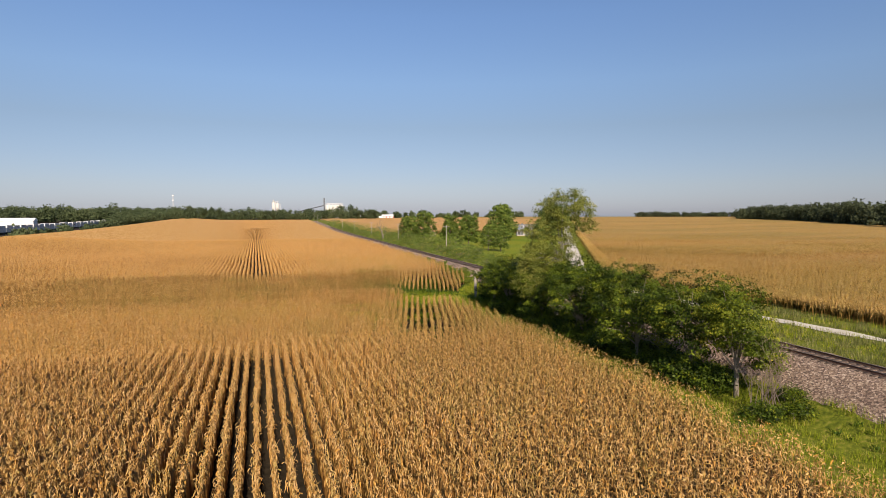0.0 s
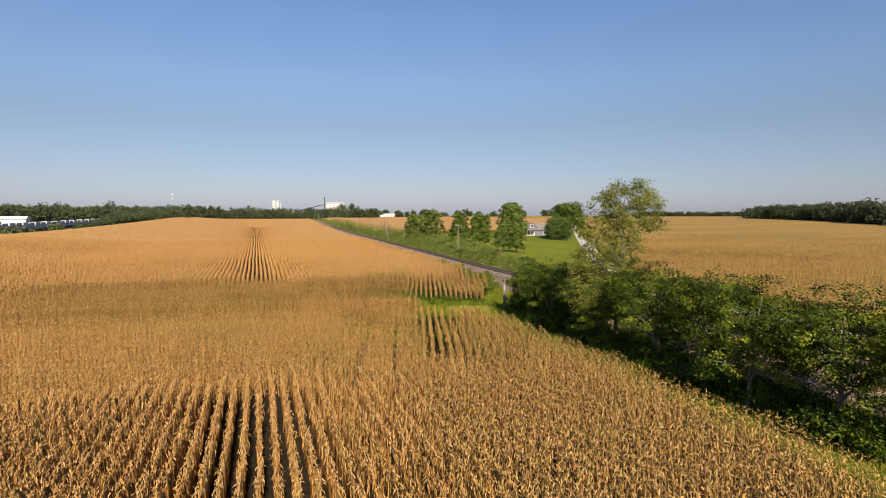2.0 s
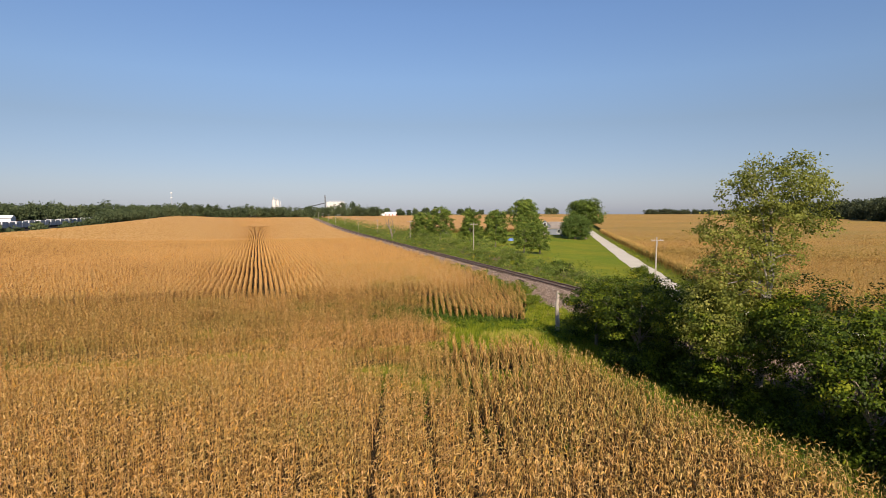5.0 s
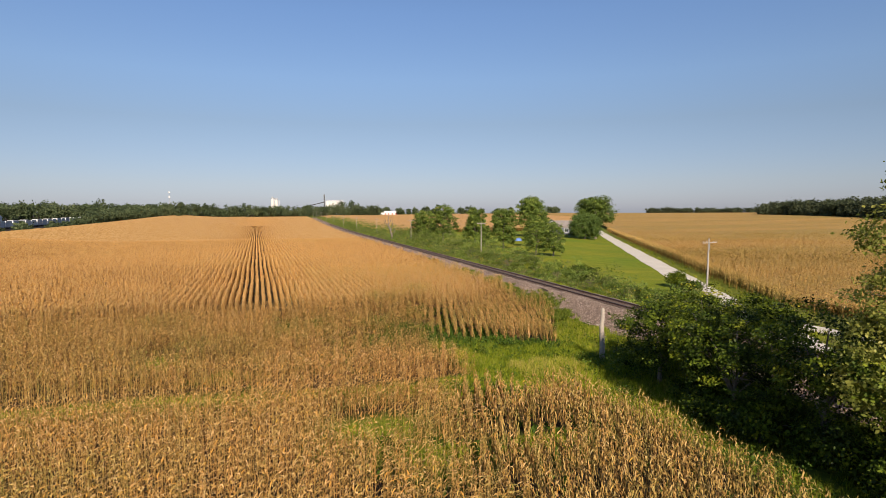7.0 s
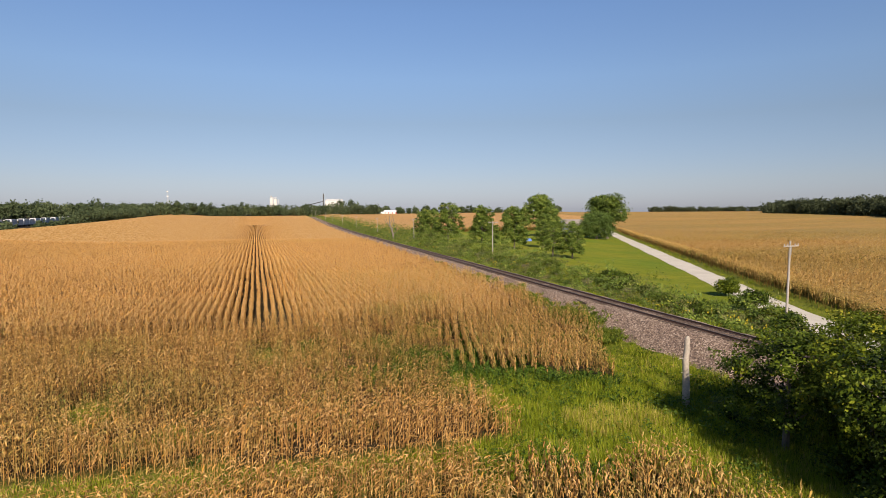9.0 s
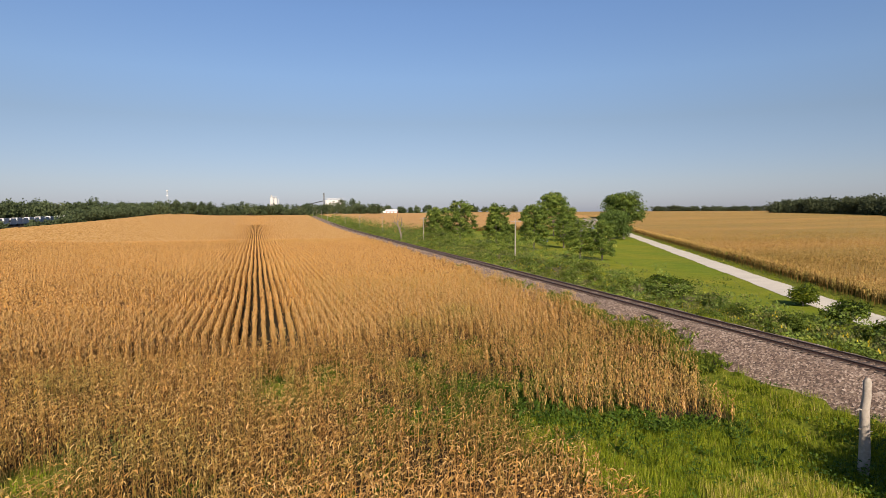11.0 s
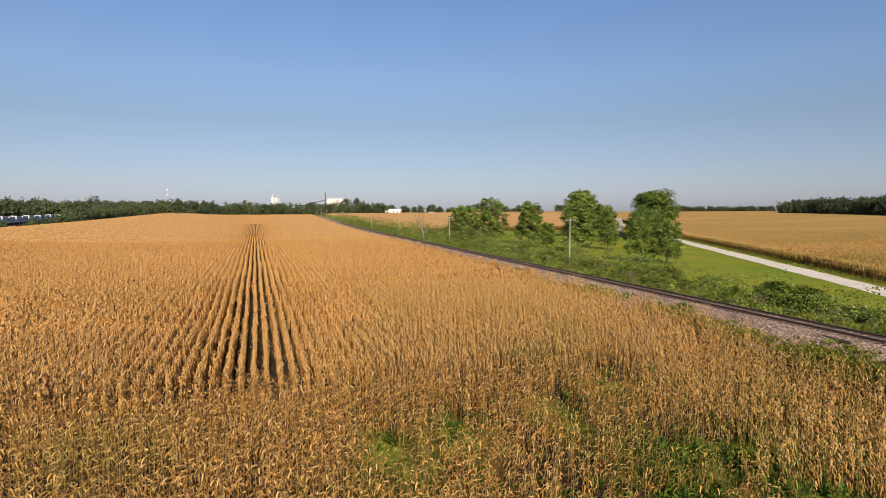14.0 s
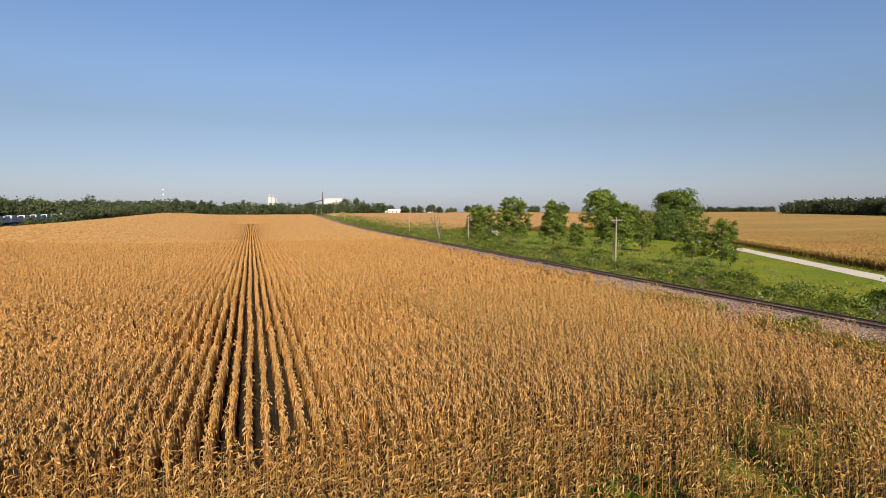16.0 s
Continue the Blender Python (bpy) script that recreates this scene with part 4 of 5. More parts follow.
r = random.Random(11)
spots = [(-330 + i * 4.6 + r.uniform(-3, 3), 860 + r.uniform(0, 60), r.uniform(12, 18) * (1.3 if r.random() < 0.12 else 1.0), r.uniform(12, 17)) for i in range(110)]
woods("woodland", spots, "far belt of dark green trees behind the cornfield", 1.0, 3, 15, 36)
spots = [(-330 + 245 * (i / 56) + r.uniform(-5, 5), 500 + 300 * (i / 56) + r.uniform(-8, 30), r.uniform(10, 15) * (1.25 if r.random() < 0.15 else 1.0), r.uniform(10, 15)) for i in range(57)]
woods("woodland", spots, "belt of round green trees behind the far railway", 0.84, 13, 18, 38)
spots = [(70 + i * 9 + r.uniform(-5, 5), 1080 + r.uniform(0, 80), r.uniform(6, 15), r.uniform(9, 16)) for i in range(60) if r.random() < 0.8]
woods("woodland", spots, "scattered far trees along the horizon", 1.0, 4, 20, 30)
spots = [(720 - 270 * (i / 120) + r.uniform(0, 35), 715 - 440 * (i / 120) + r.uniform(-4, 25), r.uniform(16, 20) + 3 * i / 120, r.uniform(13, 18)) for i in range(121)]
spots += [(x + r.uniform(-6, 6), y - 4, h * 0.55, w * 0.8) for x, y, h, w in spots[::2]]
woods("woodland", spots, "dark wood at the edge of the far field", 1.0, 5, 11, 34, FARWOOD)
spots = [(835 + 165 * (i / 40) + r.uniform(-6, 6), 1115 - 125 * (i / 40) + r.uniform(-10, 30), r.uniform(7, 13), r.uniform(12, 18)) for i in range(41)]
woods("woodland", spots, "low far belt of grey-green trees on the horizon", 1.1, 9, 18, 28, FARWOOD)
spots = [(-99 - r.uniform(0, 4), 230 + i * 5.5 + r.uniform(-2, 2), r.uniform(2.2, 4.0) + 6 * step(440, 500, 230 + i * 5.5), r.uniform(4, 6) + 3 * step(440, 500, 230 + i * 5.5)) for i in range(110) if i > 40 or r.random() < 0.16]
woods("hedge", spots, "rough green hedge along the far railway", 0.7, 6, 12, 24, FARLEAF)


# ---- undergrowth ----
def grass_tuft(r, blades, tall, spread, width):
    """Thin leaning blades."""
    vs, fs, tint = [], [], []
    for k in range(blades):
        a, q = r.uniform(0, 6.28), spread * math.sqrt(r.random())
        b = Vector((math.cos(a) * q, math.sin(a) * q, 0))
        h, yaw = tall * r.uniform(0.5, 1.15), r.uniform(0, 6.28)
        o = Vector((math.cos(yaw), math.sin(yaw), 0))
        side = Vector((-o.y, o.x, 0)) * width
        n0 = len(vs)
        vs += [b - side, b + side, b + o * h * r.uniform(0.15, 0.6) + Vector((0, 0, h))]
        fs += [(n0, n0 + 1, n0 + 2)]
        tint += [min(1, max(0, r.gauss(0.5, 0.24)))] * 3
    return np.array([tuple(v) for v in vs]), np.array(fs), np.array(tint)


def tuft(r, blades, tall, spread, width):
    vs, fs, tint = [], [], []
    for k in range(blades):
        a, q = r.uniform(0, 6.28), r.uniform(0, spread)
        b = Vector((math.cos(a) * q, math.sin(a) * q, 0))
        h = tall * r.uniform(0.5, 1.1)
        yaw = r.uniform(0, 6.28)
        o = Vector((math.cos(yaw), math.sin(yaw), 0))
        side = Vector((-o.y, o.x, 0)) * width
        n0 = len(vs)
        vs += [b - side, b + side, b + o * h * 0.25 + side * 0.8 + Vector((0, 0, h * 0.7)), b + o * h * 0.6 + Vector((0, 0, h * r.uniform(0.75, 1.0)))]
        fs += [(n0, n0 + 1, n0 + 2), (n0, n0 + 2, n0 + 3)]
        tint += [min(1, max(0, r.gauss(0.5, 0.22)))] * 4
    return np.array([tuple(v) for v in vs]), np.array(fs), np.array(tint)


def strewn(n, x0, x1, y0, y1, keep):
    x, y = rng.uniform(x0, x1, n), rng.uniform(y0, y1, n)
    m = keep(x, y)
    return x[m], y[m]


tr_ = random.Random(8)
tufts = [grass_tuft(tr_, 26, 0.55, 0.40, 0.016) for _ in range(8)]
weeds = [tuft(tr_, 20, 0.38, 0.40, 0.017) for _ in range(8)]
cove = lambda x, y: ~is_corn(x, y) & (x < rail_x(y) - 4.4)
xa, ya = strewn(13500, -14, 38, 14, 112, lambda x, y: cove(x, y) & ((y < 98.5) | (x > 31) | (rng.uniform(0, 1, x.size) < 0.3)))
xb, yb = strewn(3000, 43, 60, 20, 190, lambda x, y: (x > rail_x(y) + 4.0) & (x < rail_x(y) + 15) & (np.abs(x - road_x(y)) > 2.9))
xc, yc = strewn(5000, 56, 140, 96, 240, lambda x, y: (x > road_x(y) + 2.7) & (x < road_x(y) + 5.6))
xd, yd = strewn(4800, 15, 37, 72, 96, cove)
x, y = np.concatenate([xa, xb, xc, xd]), np.concatenate([ya, yb, yc, yd])
lush = np.clip(0.15 * wave2(x, y, 0.5, 3.0) + rng.normal(0, 0.12, x.size), -0.4, 0.5)
tagged(new("grass", scatter("grass", tufts, x, y, height(x, y) - 0.03, rng.uniform(0.5, 1.15, x.size), np.zeros(x.size), lush, GRASS)), "rough bright green grass along the field edge", "grass", kind="stuff")
m = (wave2(x, y, 0.35, 1.0) > 0.15) & (rng.uniform(0, 1, x.size) < 0.14)
tagged(new("weeds", scatter("weeds", weeds, x[m], y[m], height(x[m], y[m]) - 0.03, rng.uniform(0.45, 1.0, m.sum()), np.zeros(m.sum()), 0.1 * wave2(x[m], y[m], 0.2, 9.0), WEED)), "broad-leaved green weeds in the gaps of the corn", "weeds", kind="stuff")
# tall rank grass between the track and the lawn or road
xg, yg = strewn(15000, 41, 78, 16, 400, lambda x, y: (x > rail_x(y) + 4.2) & (x < rail_x(y) + np.where(y < 96, 24, 15.5)) & (np.abs(x - road_x(y)) > 3.0) & ((y > 96) | (np.abs(x - 57.4) > 1.2)) & (x < np.where(y < 96, 64.5, 99)) & (rng.uniform(0, 1, x.size) < 1.1 - y / 420))
pick_ = rng.uniform(0, 1, xg.size)
for k, (mat, label) in enumerate(((GRASS, "tall yellow-green grass on the railway verge"), (OLIVE, "tall olive and straw-coloured grass on the railway verge"))):
    m = (pick_ + 0.35 * wave2(xg, yg, 0.22, 7.0) > np.where(yg < 96, 0.25, 0.55)) == (k == 1)
    tagged(new("verge_grass", scatter("verge_grass", tufts, xg[m], yg[m], height(xg[m], yg[m]) - 0.03, rng.uniform(0.9, 1.7, m.sum()), np.zeros(m.sum()), 0.12 * wave2(xg[m], yg[m], 0.3, 3.0), mat)), label, "grass", kind="stuff")
xk, yk = strewn(1700, 23, 33.5, 79, 90, lambda x, y: cove(x, y) & (np.hypot((x - 27.4) / 2.7, (y - 84.9) / 1.5) < 1 + 0.4 * np.sin(3 * x)))
tagged(new("dry_grass", scatter("dry_grass", tufts, xk, yk, height(xk, yk) - 0.03, rng.uniform(0.9, 1.5, xk.size), np.zeros(xk.size), np.full(xk.size, 0.36), GRASS)), "patch of dry straw-coloured grass beside the post", "grass", kind="stuff")
# mounds of broad-leaved weeds along the edges of the gaps
mound = np.random.default_rng(41)
cx_, cy_ = strewn(1900, 17, 37, 78, 110, lambda x, y: ~is_corn(x, y) & (x < rail_x(y) - 4.8) & (rng.uniform(0, 1, x.size) < 0.15 + 0.85 * step(0.1, 0.5, wave2(x, y, 0.45, 2.2) + 0.9 * np.exp(-np.hypot(x - 23.0, y - 92.5) / 3.5))))
cz_ = height(cx_, cy_) + rng.uniform(0.15, 0.75, cx_.size)
v, f, t = leaf_cloud(np.stack([cx_, cy_, cz_, 0 * cx_, 0 * cx_ - 0.3, 0 * cx_ + 0.8], -1), 0.26, 16, 0.075, mound, 0.6, 0.7, 0.2)
tagged(new("weeds", array_mesh("weeds", v, f, WEED, {"tint": t})), "mounds of dark green broad-leaved weeds in the gap", "weeds", kind="stuff")
cx_, cy_ = strewn(2600, 26.4, 34, 27, 98, lambda x, y: ~is_corn(x, y) & np.where(y < 78, x < 28.6 + 0.7 * np.sin(y * 0.5) + 0.02 * (y - 30), (y > 92 + 0.8 * np.sin(x)) & (x < 33)))
cz_ = height(cx_, cy_) + rng.uniform(0.1, 0.85, cx_.size) * (0.75 + 0.25 * np.sin(cy_ * 1.1))
v, f, t = leaf_cloud(np.stack([cx_, cy_, cz_, 0 * cx_ - 0.4, 0 * cx_ - 0.3, 0 * cx_ + 0.6], -1), 0.26, 18, 0.065, mound, 0.6, 0.55, 0.2)
tagged(new("weeds", array_mesh("weeds", v, f, WEED, {"tint": t})), "tall green weeds along the edge of the corn", "weeds", kind="stuff")
cx_, cy_ = strewn(900, 19, 30, 90.5, 98, lambda x, y: ~is_corn(x, y) & (wave2(x, y, 0.55, 1.3) > 0.05))
cz_ = height(cx_, cy_) + rng.uniform(0.1, 0.8, cx_.size)
v, f, t = leaf_cloud(np.stack([cx_, cy_, cz_, 0 * cx_ - 0.2, 0 * cx_ - 0.3, 0 * cx_ + 0.7], -1), 0.28, 18, 0.085, mound, 0.6, 0.7, 0.2)
tagged(new("weeds", array_mesh("weeds", v, f, WEED, {"tint": t})), "dark broad-leaved weeds at the end of the corn rows", "weeds", kind="stuff")
# weeds between the rows of the thin stand
xt, yt = strewn(5200, 5, 36, 58, 132, lambda x, y: (x < field_edge(y) + 0.3) & (rng.uniform(0, 1, x.size) < thin(x, y) * (0.25 + 0.75 * step(-0.4, 0.5, wave2(x, y, 0.55, 6.0)))))
tagged(new("weeds", scatter("weeds", weeds, xt, yt, height(xt, yt) - 0.03, rng.uniform(0.8, 1.9, xt.size), np.zeros(xt.size), 0.1 * wave2(xt, yt, 0.3, 2.0) - 0.16, WEED)), "dark green weeds between thin rows of corn", "weeds", kind="stuff")
# creeping weeds on the ballast
xw, yw = [], []
for cx, cy, rx, ry in ((40.2, 126.0, 0.7, 3.4), (39.6, 120.5, 0.7, 3.0), (39.3, 116.5, 0.7, 2.0), (38.9, 109.8, 1.0, 2.6), (38.6, 105.5, 1.2, 2.8), (40.9, 140.0, 0.6, 6.0), (42.0, 165.0, 0.6, 8.0), (37.2, 100.5, 0.9, 1.8)):
    q = rng.normal(0, 0.5, (200, 2))
    xw.append(cx + q[:, 0] * rx), yw.append(cy + q[:, 1] * ry)
xw, yw = np.concatenate(xw), np.concatenate(yw)
dw = xw - rail_x(yw)
zw = np.maximum(height(xw, yw), np.interp(dw, (-4.3, -2.1, -1.3), (0.9, 2.72, 2.8)))
tagged(new("weeds", scatter("weeds", weeds, xw, yw, zw - 0.02, rng.uniform(0.8, 1.6, xw.size), np.zeros(xw.size), np.full(xw.size, 0.15), VERGELEAF)), "low green weeds creeping over the ballast", "weeds", kind="stuff")

# goldenrod and tall flowering weeds on the verge
STALK = random.Random(77)


def flower_stalk(r, tall):
    """A clump of upright leafy stems with plumes at their tips."""
    vs, fs, tint = [], [], []
    for k in range(9):
        a, q = r.uniform(0, 6.28), 0.35 * math.sqrt(r.random())
        b = Vector((math.cos(a) * q, math.sin(a) * q, 0))
        h = tall * r.uniform(0.7, 1.1)
        top = b + Vector((r.uniform(-0.2, 0.2), r.uniform(-0.2, 0.2), h))
        for m in range(7):
            p, yaw = b.lerp(top, 0.2 + 0.8 * m / 7), r.uniform(0, 6.28)
            o = Vector((math.cos(yaw), math.sin(yaw), 0.5))
            side, n0, size = Vector((-o.y, o.x, 0)) * 0.035, len(vs), r.uniform(0.10, 0.2)
            vs += [p, p + o * size * 0.5 + side, p + o * size, p + o * size * 0.5 - side]
            fs += [(n0, n0 + 1, n0 + 2), (n0, n0 + 2, n0 + 3)]
            tint += [r.uniform(0.1, 0.55)] * 4
        n0 = len(vs)
        vs += [top + Vector((-0.07, 0, -0.05)), top + Vector((0.07, 0.03, -0.08)), top + Vector((0.02, -0.05, 0.16))]
        fs += [(n0, n0 + 1, n0 + 2)]
        tint += [1.0 if r.random() < 0.16 else r.uniform(0.5, 0.8)] * 3
    return np.array([tuple(v) for v in vs]), np.array(fs), np.array(tint)


stalks = [flower_stalk(STALK, h) for h in (0.9, 1.1, 1.3, 1.0, 1.2, 0.8)]
xs_, ys_ = strewn(5200, 44, 80, 90, 330, lambda x, y: (x > rail_x(y) + 6.0) & (x < rail_x(y) + 15.2) & (np.abs(x - road_x(y)) > 4) & (wave2(x, y, 0.24, 4.0) > -0.1))
tagged(new("wildflowers", scatter("wildflowers", stalks, xs_, ys_, height(xs_, ys_) - 0.03, rng.uniform(0.7, 1.25, xs_.size), np.zeros(xs_.size), np.zeros(xs_.size), GOLDENROD)), "tall green weeds with yellow flower plumes on the verge", "wildflowers", kind="stuff")
# tangled brush between the track and the lawn
brush = np.random.default_rng(52)
for k, (mat, label) in enumerate(((VERGELEAF, "tangled green brush along the railway verge"), (OLIVE, "dry olive-brown brush along the railway verge"), (YARDLEAF, "dark green leafy brush along the railway verge"))):
    bx, by = strewn(21000, 43, 82, 96, 640, lambda x, y: (x > rail_x(y) + 4.6 + 0.7 * np.sin(y * 0.3)) & (x < rail_x(y) + 14.6 + 1.1 * np.sin(y * 0.21) + 4.5 * step(140, 190, y)) & (np.abs(x - road_x(y)) > 4) & (wave2(x, y, 0.33, 1.0 + 2.1 * k) > -0.25) & (rng.uniform(0, 1, x.size) < np.where(y < 330, 1.0, 0.5)))
    tall = (0.9 + 1.7 * step(5, 10, bx - rail_x(by))) * (1 + 0.4 * step(130, 190, by) + 0.3 * step(200, 330, by)) * (1 + 0.45 * wave2(bx, by, 0.5, 3.0 + k))
    bz = height(bx, by) + tall * brush.uniform(0.1, 1.0, bx.size)
    v, f, t = leaf_cloud(np.stack([bx, by, bz, 0 * bx - 0.2, 0 * bx - 0.5, 0 * bx + 0.6], -1), 0.26, 12, 0.128 if k != 1 else 0.095, brush, 0.3, 0.45 if k == 1 else 0.6, 0.2, 0.8)
    tagged(new("brush", array_mesh("brush", v, f, mat, {"tint": t})), label, "brush", kind="stuff")
SHRUBS = []
for i in range(6):
    r = random.Random(300 + i)
    h, w = (1.3, 1.7, 1.0, 2.1, 1.5, 1.2)[i], (1.3, 1.5, 1.6, 1.5, 1.2, 1.7)[i]
    lobes = [(r.uniform(-0.7, 0.7) * w, r.uniform(-0.7, 0.7) * w, h * r.uniform(0.35, 0.7), w * 0.34, w * 0.34, h * r.uniform(0.22, 0.36)) for _ in range(11)]
    SHRUBS.append(make_tree("shrub", lobes, h * 0.3, 0.05, 120, 14, 0.075, (YARDLEAF, VERGELEAF, OLIVE, VERGELEAF, OLIVE, YARDLEAF)[i], 310 + i, 0.16, 6, out=0.9))
r = random.Random(17)
first = {}
for k in range(260):
    y = 88 + 420 * (k / 260) ** 1.4 + r.uniform(-2, 2)
    d = r.uniform(6.2, 14.5) if y < 260 else r.uniform(5.5, 16)
    x = float(rail_x(y)) + d
    if abs(x - float(road_x(y))) < 4.5:
        continue
    i, sc, turn = r.randrange(6), r.uniform(0.65, 1.15) * (0.8 + (d - 6) * 0.04) * (1.0 if y < 150 else 1.15), r.uniform(0, 360)
    if i in first:
        ob = copy_thing(first[i], pose(x, y, float(height(x, y)) - 0.05, 0, 0, turn))
        ob.scale = (sc, sc, sc)
    else:
        first[i] = place_tree("shrub", SHRUBS[i], x, y, turn, "leafy green shrub growing beside the railway", "shrub", "trackside shrubs", sc, 0.05)
# undergrowth at the foot of the hedgerow
r = random.Random(23)
low = []
for i in range(3):
    h, w = (1.8, 2.3, 1.5)[i], (1.5, 1.6, 1.7)[i]
    lobes = [(r.uniform(-0.6, 0.6) * w, r.uniform(-0.6, 0.6) * w, h * r.uniform(0.35, 0.65), w * 0.55, w * 0.55, h * 0.38) for _ in range(7)]
    low.append(make_tree("hedge_shrub", lobes, h * 0.3, 0.05, 80, 26, 0.09, BROADLEAF, 340 + i, 0.26, 6, vary=0.26))
made = {}
for k in range(30):
    y, i = 33.0 + 1.45 * k + r.uniform(-0.7, 0.7), r.randrange(3)
    x, sc, turn = r.uniform(30.2, 32.8) + 0.02 * (y - 30), r.uniform(0.8, 1.3), r.uniform(0, 360)
    if i in made:
        ob = copy_thing(made[i], pose(x, y, float(height(x, y)) - 0.05, 0, 0, turn))
        ob.scale = (sc, sc, sc)
    else:
        made[i] = place_tree("hedge_shrub", low[i], x, y, turn, "low dark green shrub at the foot of the hedgerow", "shrub", "hedge shrubs", sc, 0.05)
for x, y, sc in ((30.6, 28.2, 0.8), (32.2, 27.4, 0.7), (33.6, 28.6, 0.6)):
    ob = copy_thing(made[0], pose(x, y, float(height(x, y)) - 0.05, 0, 0, 70 * x))
    ob.scale = (sc, sc, sc)
# larger bushes at the near end of the verge
for k, (x, y, h, w) in enumerate(((56.0, 100.0, 1.9, 2.0), (53.0, 96.0, 2.0, 2.0), (66.5, 116.5, 3.0, 1.9), (56.0, 124.0, 2.9, 1.9), (53.5, 90.0, 3.4, 2.8), (60.5, 107.0, 2.4, 2.0), (50.5, 84.0, 3.4, 2.6), (58.5, 130.0, 2.2, 1.8))):
    r = random.Random(500 + k)
    lobes = [(r.uniform(-0.5, 0.5) * w, r.uniform(-0.5, 0.5) * w, h * r.uniform(0.35, 0.72), w * 0.5, w * 0.5, h * 0.30) for _ in range(7)]
    place_tree("verge_bush", make_tree("verge_bush", lobes, h * 0.3, 0.08, 220, 18, 0.12, (LIMELEAF, BROADLEAF)[k % 2], 520 + k, 0.24, 7), x, y, 0, "dense green bush beside the gravel road", "bush", "verge bushes")


# bare brushwood
def bare_shrub(seed, tall, spread, stems):
    r = random.Random(seed)
    pieces = []
    for k in range(stems):
        a, q = r.uniform(0, 6.28), spread * r.uniform(0.2, 1.0)
        e = Vector((math.cos(a) * q, math.sin(a) * q, tall * r.uniform(0.6, 1.0)))
        b = Vector((math.cos(a * 1.7) * spread * 0.4, math.sin(a * 1.7) * spread * 0.4, -0.1))
        m = b.lerp(e, 0.5) + Vector((r.uniform(-0.15, 0.15), r.uniform(-0.15, 0.15), tall * 0.12))
        pieces.append(tube([b, m, e], [0.020 * (tall / 2.5) ** 0.5, 0.013 * (tall / 2.5) ** 0.5, 0.005], 4))
        for j in range(6):
            f = m.lerp(e, r.uniform(0, 0.8))
            g = f + Vector((r.uniform(-0.4, 0.4), r.uniform(-0.4, 0.4), r.uniform(0.1, 0.6))) * tall * 0.35
            pieces.append(tube([f, g], [0.009, 0.003], 3))
    vs, fs = join(pieces)
    return array_mesh("bare_shrub", vs, fs, BARE)


for k, (x, y, h, sp, st) in enumerate(((31.2, 28.6, 3.8, 2.0, 22), (33.0, 29.6, 5.0, 1.8, 18), (51.8, 126.5, 1.9, 0.9, 26), (54.0, 150.0, 1.5, 1.3, 30), (53.5, 153.0, 1.5, 1.2, 30), (53.0, 119.0, 1.7, 0.9, 22), (56.0, 178.0, 1.6, 1.4, 34))):
    ob = new("bare_shrub", bare_shrub(600 + k, h, sp, st))
    ob.location = (x, y, float(height(x, y)))
    tagged(ob, "leafless grey-brown brushwood among the green growth", "shrub", "bare shrubs")

# ---- poles and posts ----
def utility_pole(x, y, tall, turn, lean=0.0):
    e = empty("utility_pole", pose(x, y, float(height(x, y)), lean, 0, turn), "weathered wooden utility pole with a crossarm", "utility pole", "pole line")
    vs, fs = tube([(0, 0, -0.3), (0, 0, tall * 0.5), (0, 0, tall)], [0.13, 0.105, 0.085], 10)
    part("pole", array_mesh("pole", vs, fs, POLEWOOD, None, True), None, e)
    arm = part("crossarm", boxed(-1.2, 1.2, -0.16, -0.07, tall - 0.53, tall - 0.43, 0.01), POLEWOOD, e)
    part("brace", boxed(-0.02, 0.02, -0.15, -0.11, tall - 1.3, tall - 0.55), STEEL, e)
    for px in (-1.1, -0.6, 0.6, 1.1):
        part("insulator", cyl(bmesh.new(), pose(px, -0.12, tall - 0.33), 0.04, 0.025, 0.14, 8), GREYPAINT, arm, "pale glazed insulator")
    return e


pole = utility_pole(54.6, 97.3, 8.4, 12, 1.0)
for k in range(1, 12):
    y = 97.3 + 75.5 * k
    x = 54.6 + 0.0344 * 75.5 * k
    copy_thing(pole, pose(x, y, float(height(x, y)), 0, 0, 8))
vs, fs = join([tube([(0, 0, -0.3), (0.03, 0, 1.2), (0.0, 0.02, 2.3), (-0.05, 0.02, 3.1), (0.06, 0.02, 3.7), (0.05, 0.02, 4.35), (0.10, 0.02, 4.5)], [0.24, 0.22, 0.20, 0.19, 0.17, 0.16, 0.08], 10),
               tube([(-0.05, 0, 3.05), (-0.35, 0.05, 3.15), (-0.62, 0.0, 3.12)], [0.05, 0.035, 0.015], 5), tube([(0.0, 0, 2.2), (-0.3, 0.1, 2.25)], [0.04, 0.012], 5), tube([(0.05, 0, 2.1), (0.34, -0.1, 2.12)], [0.04, 0.012], 5)])
stub = tagged(new("old_post", array_mesh("old_post", vs, fs, WEATHERED, None, True)), "broken-off pale grey wooden post among weeds", "post")
stub.location = (33.2, 85.5, float(height(33.2, 85.5)))
snag = empty("dead_tree", pose(56.2, 268.0, float(height(56.2, 268.0))), "bare dead tree with broken grey-brown limbs beside the railway", "tree")
vs, fs = tube([(1.0, 0, -0.3), (0.9, 0.1, 2.5), (0.2, 0.1, 5.0), (-0.4, 0.0, 6.6)], [0.42, 0.34, 0.28, 0.20], 8)
part("trunk", array_mesh("trunk", vs, fs, DEADBARK, None, True), None, snag)
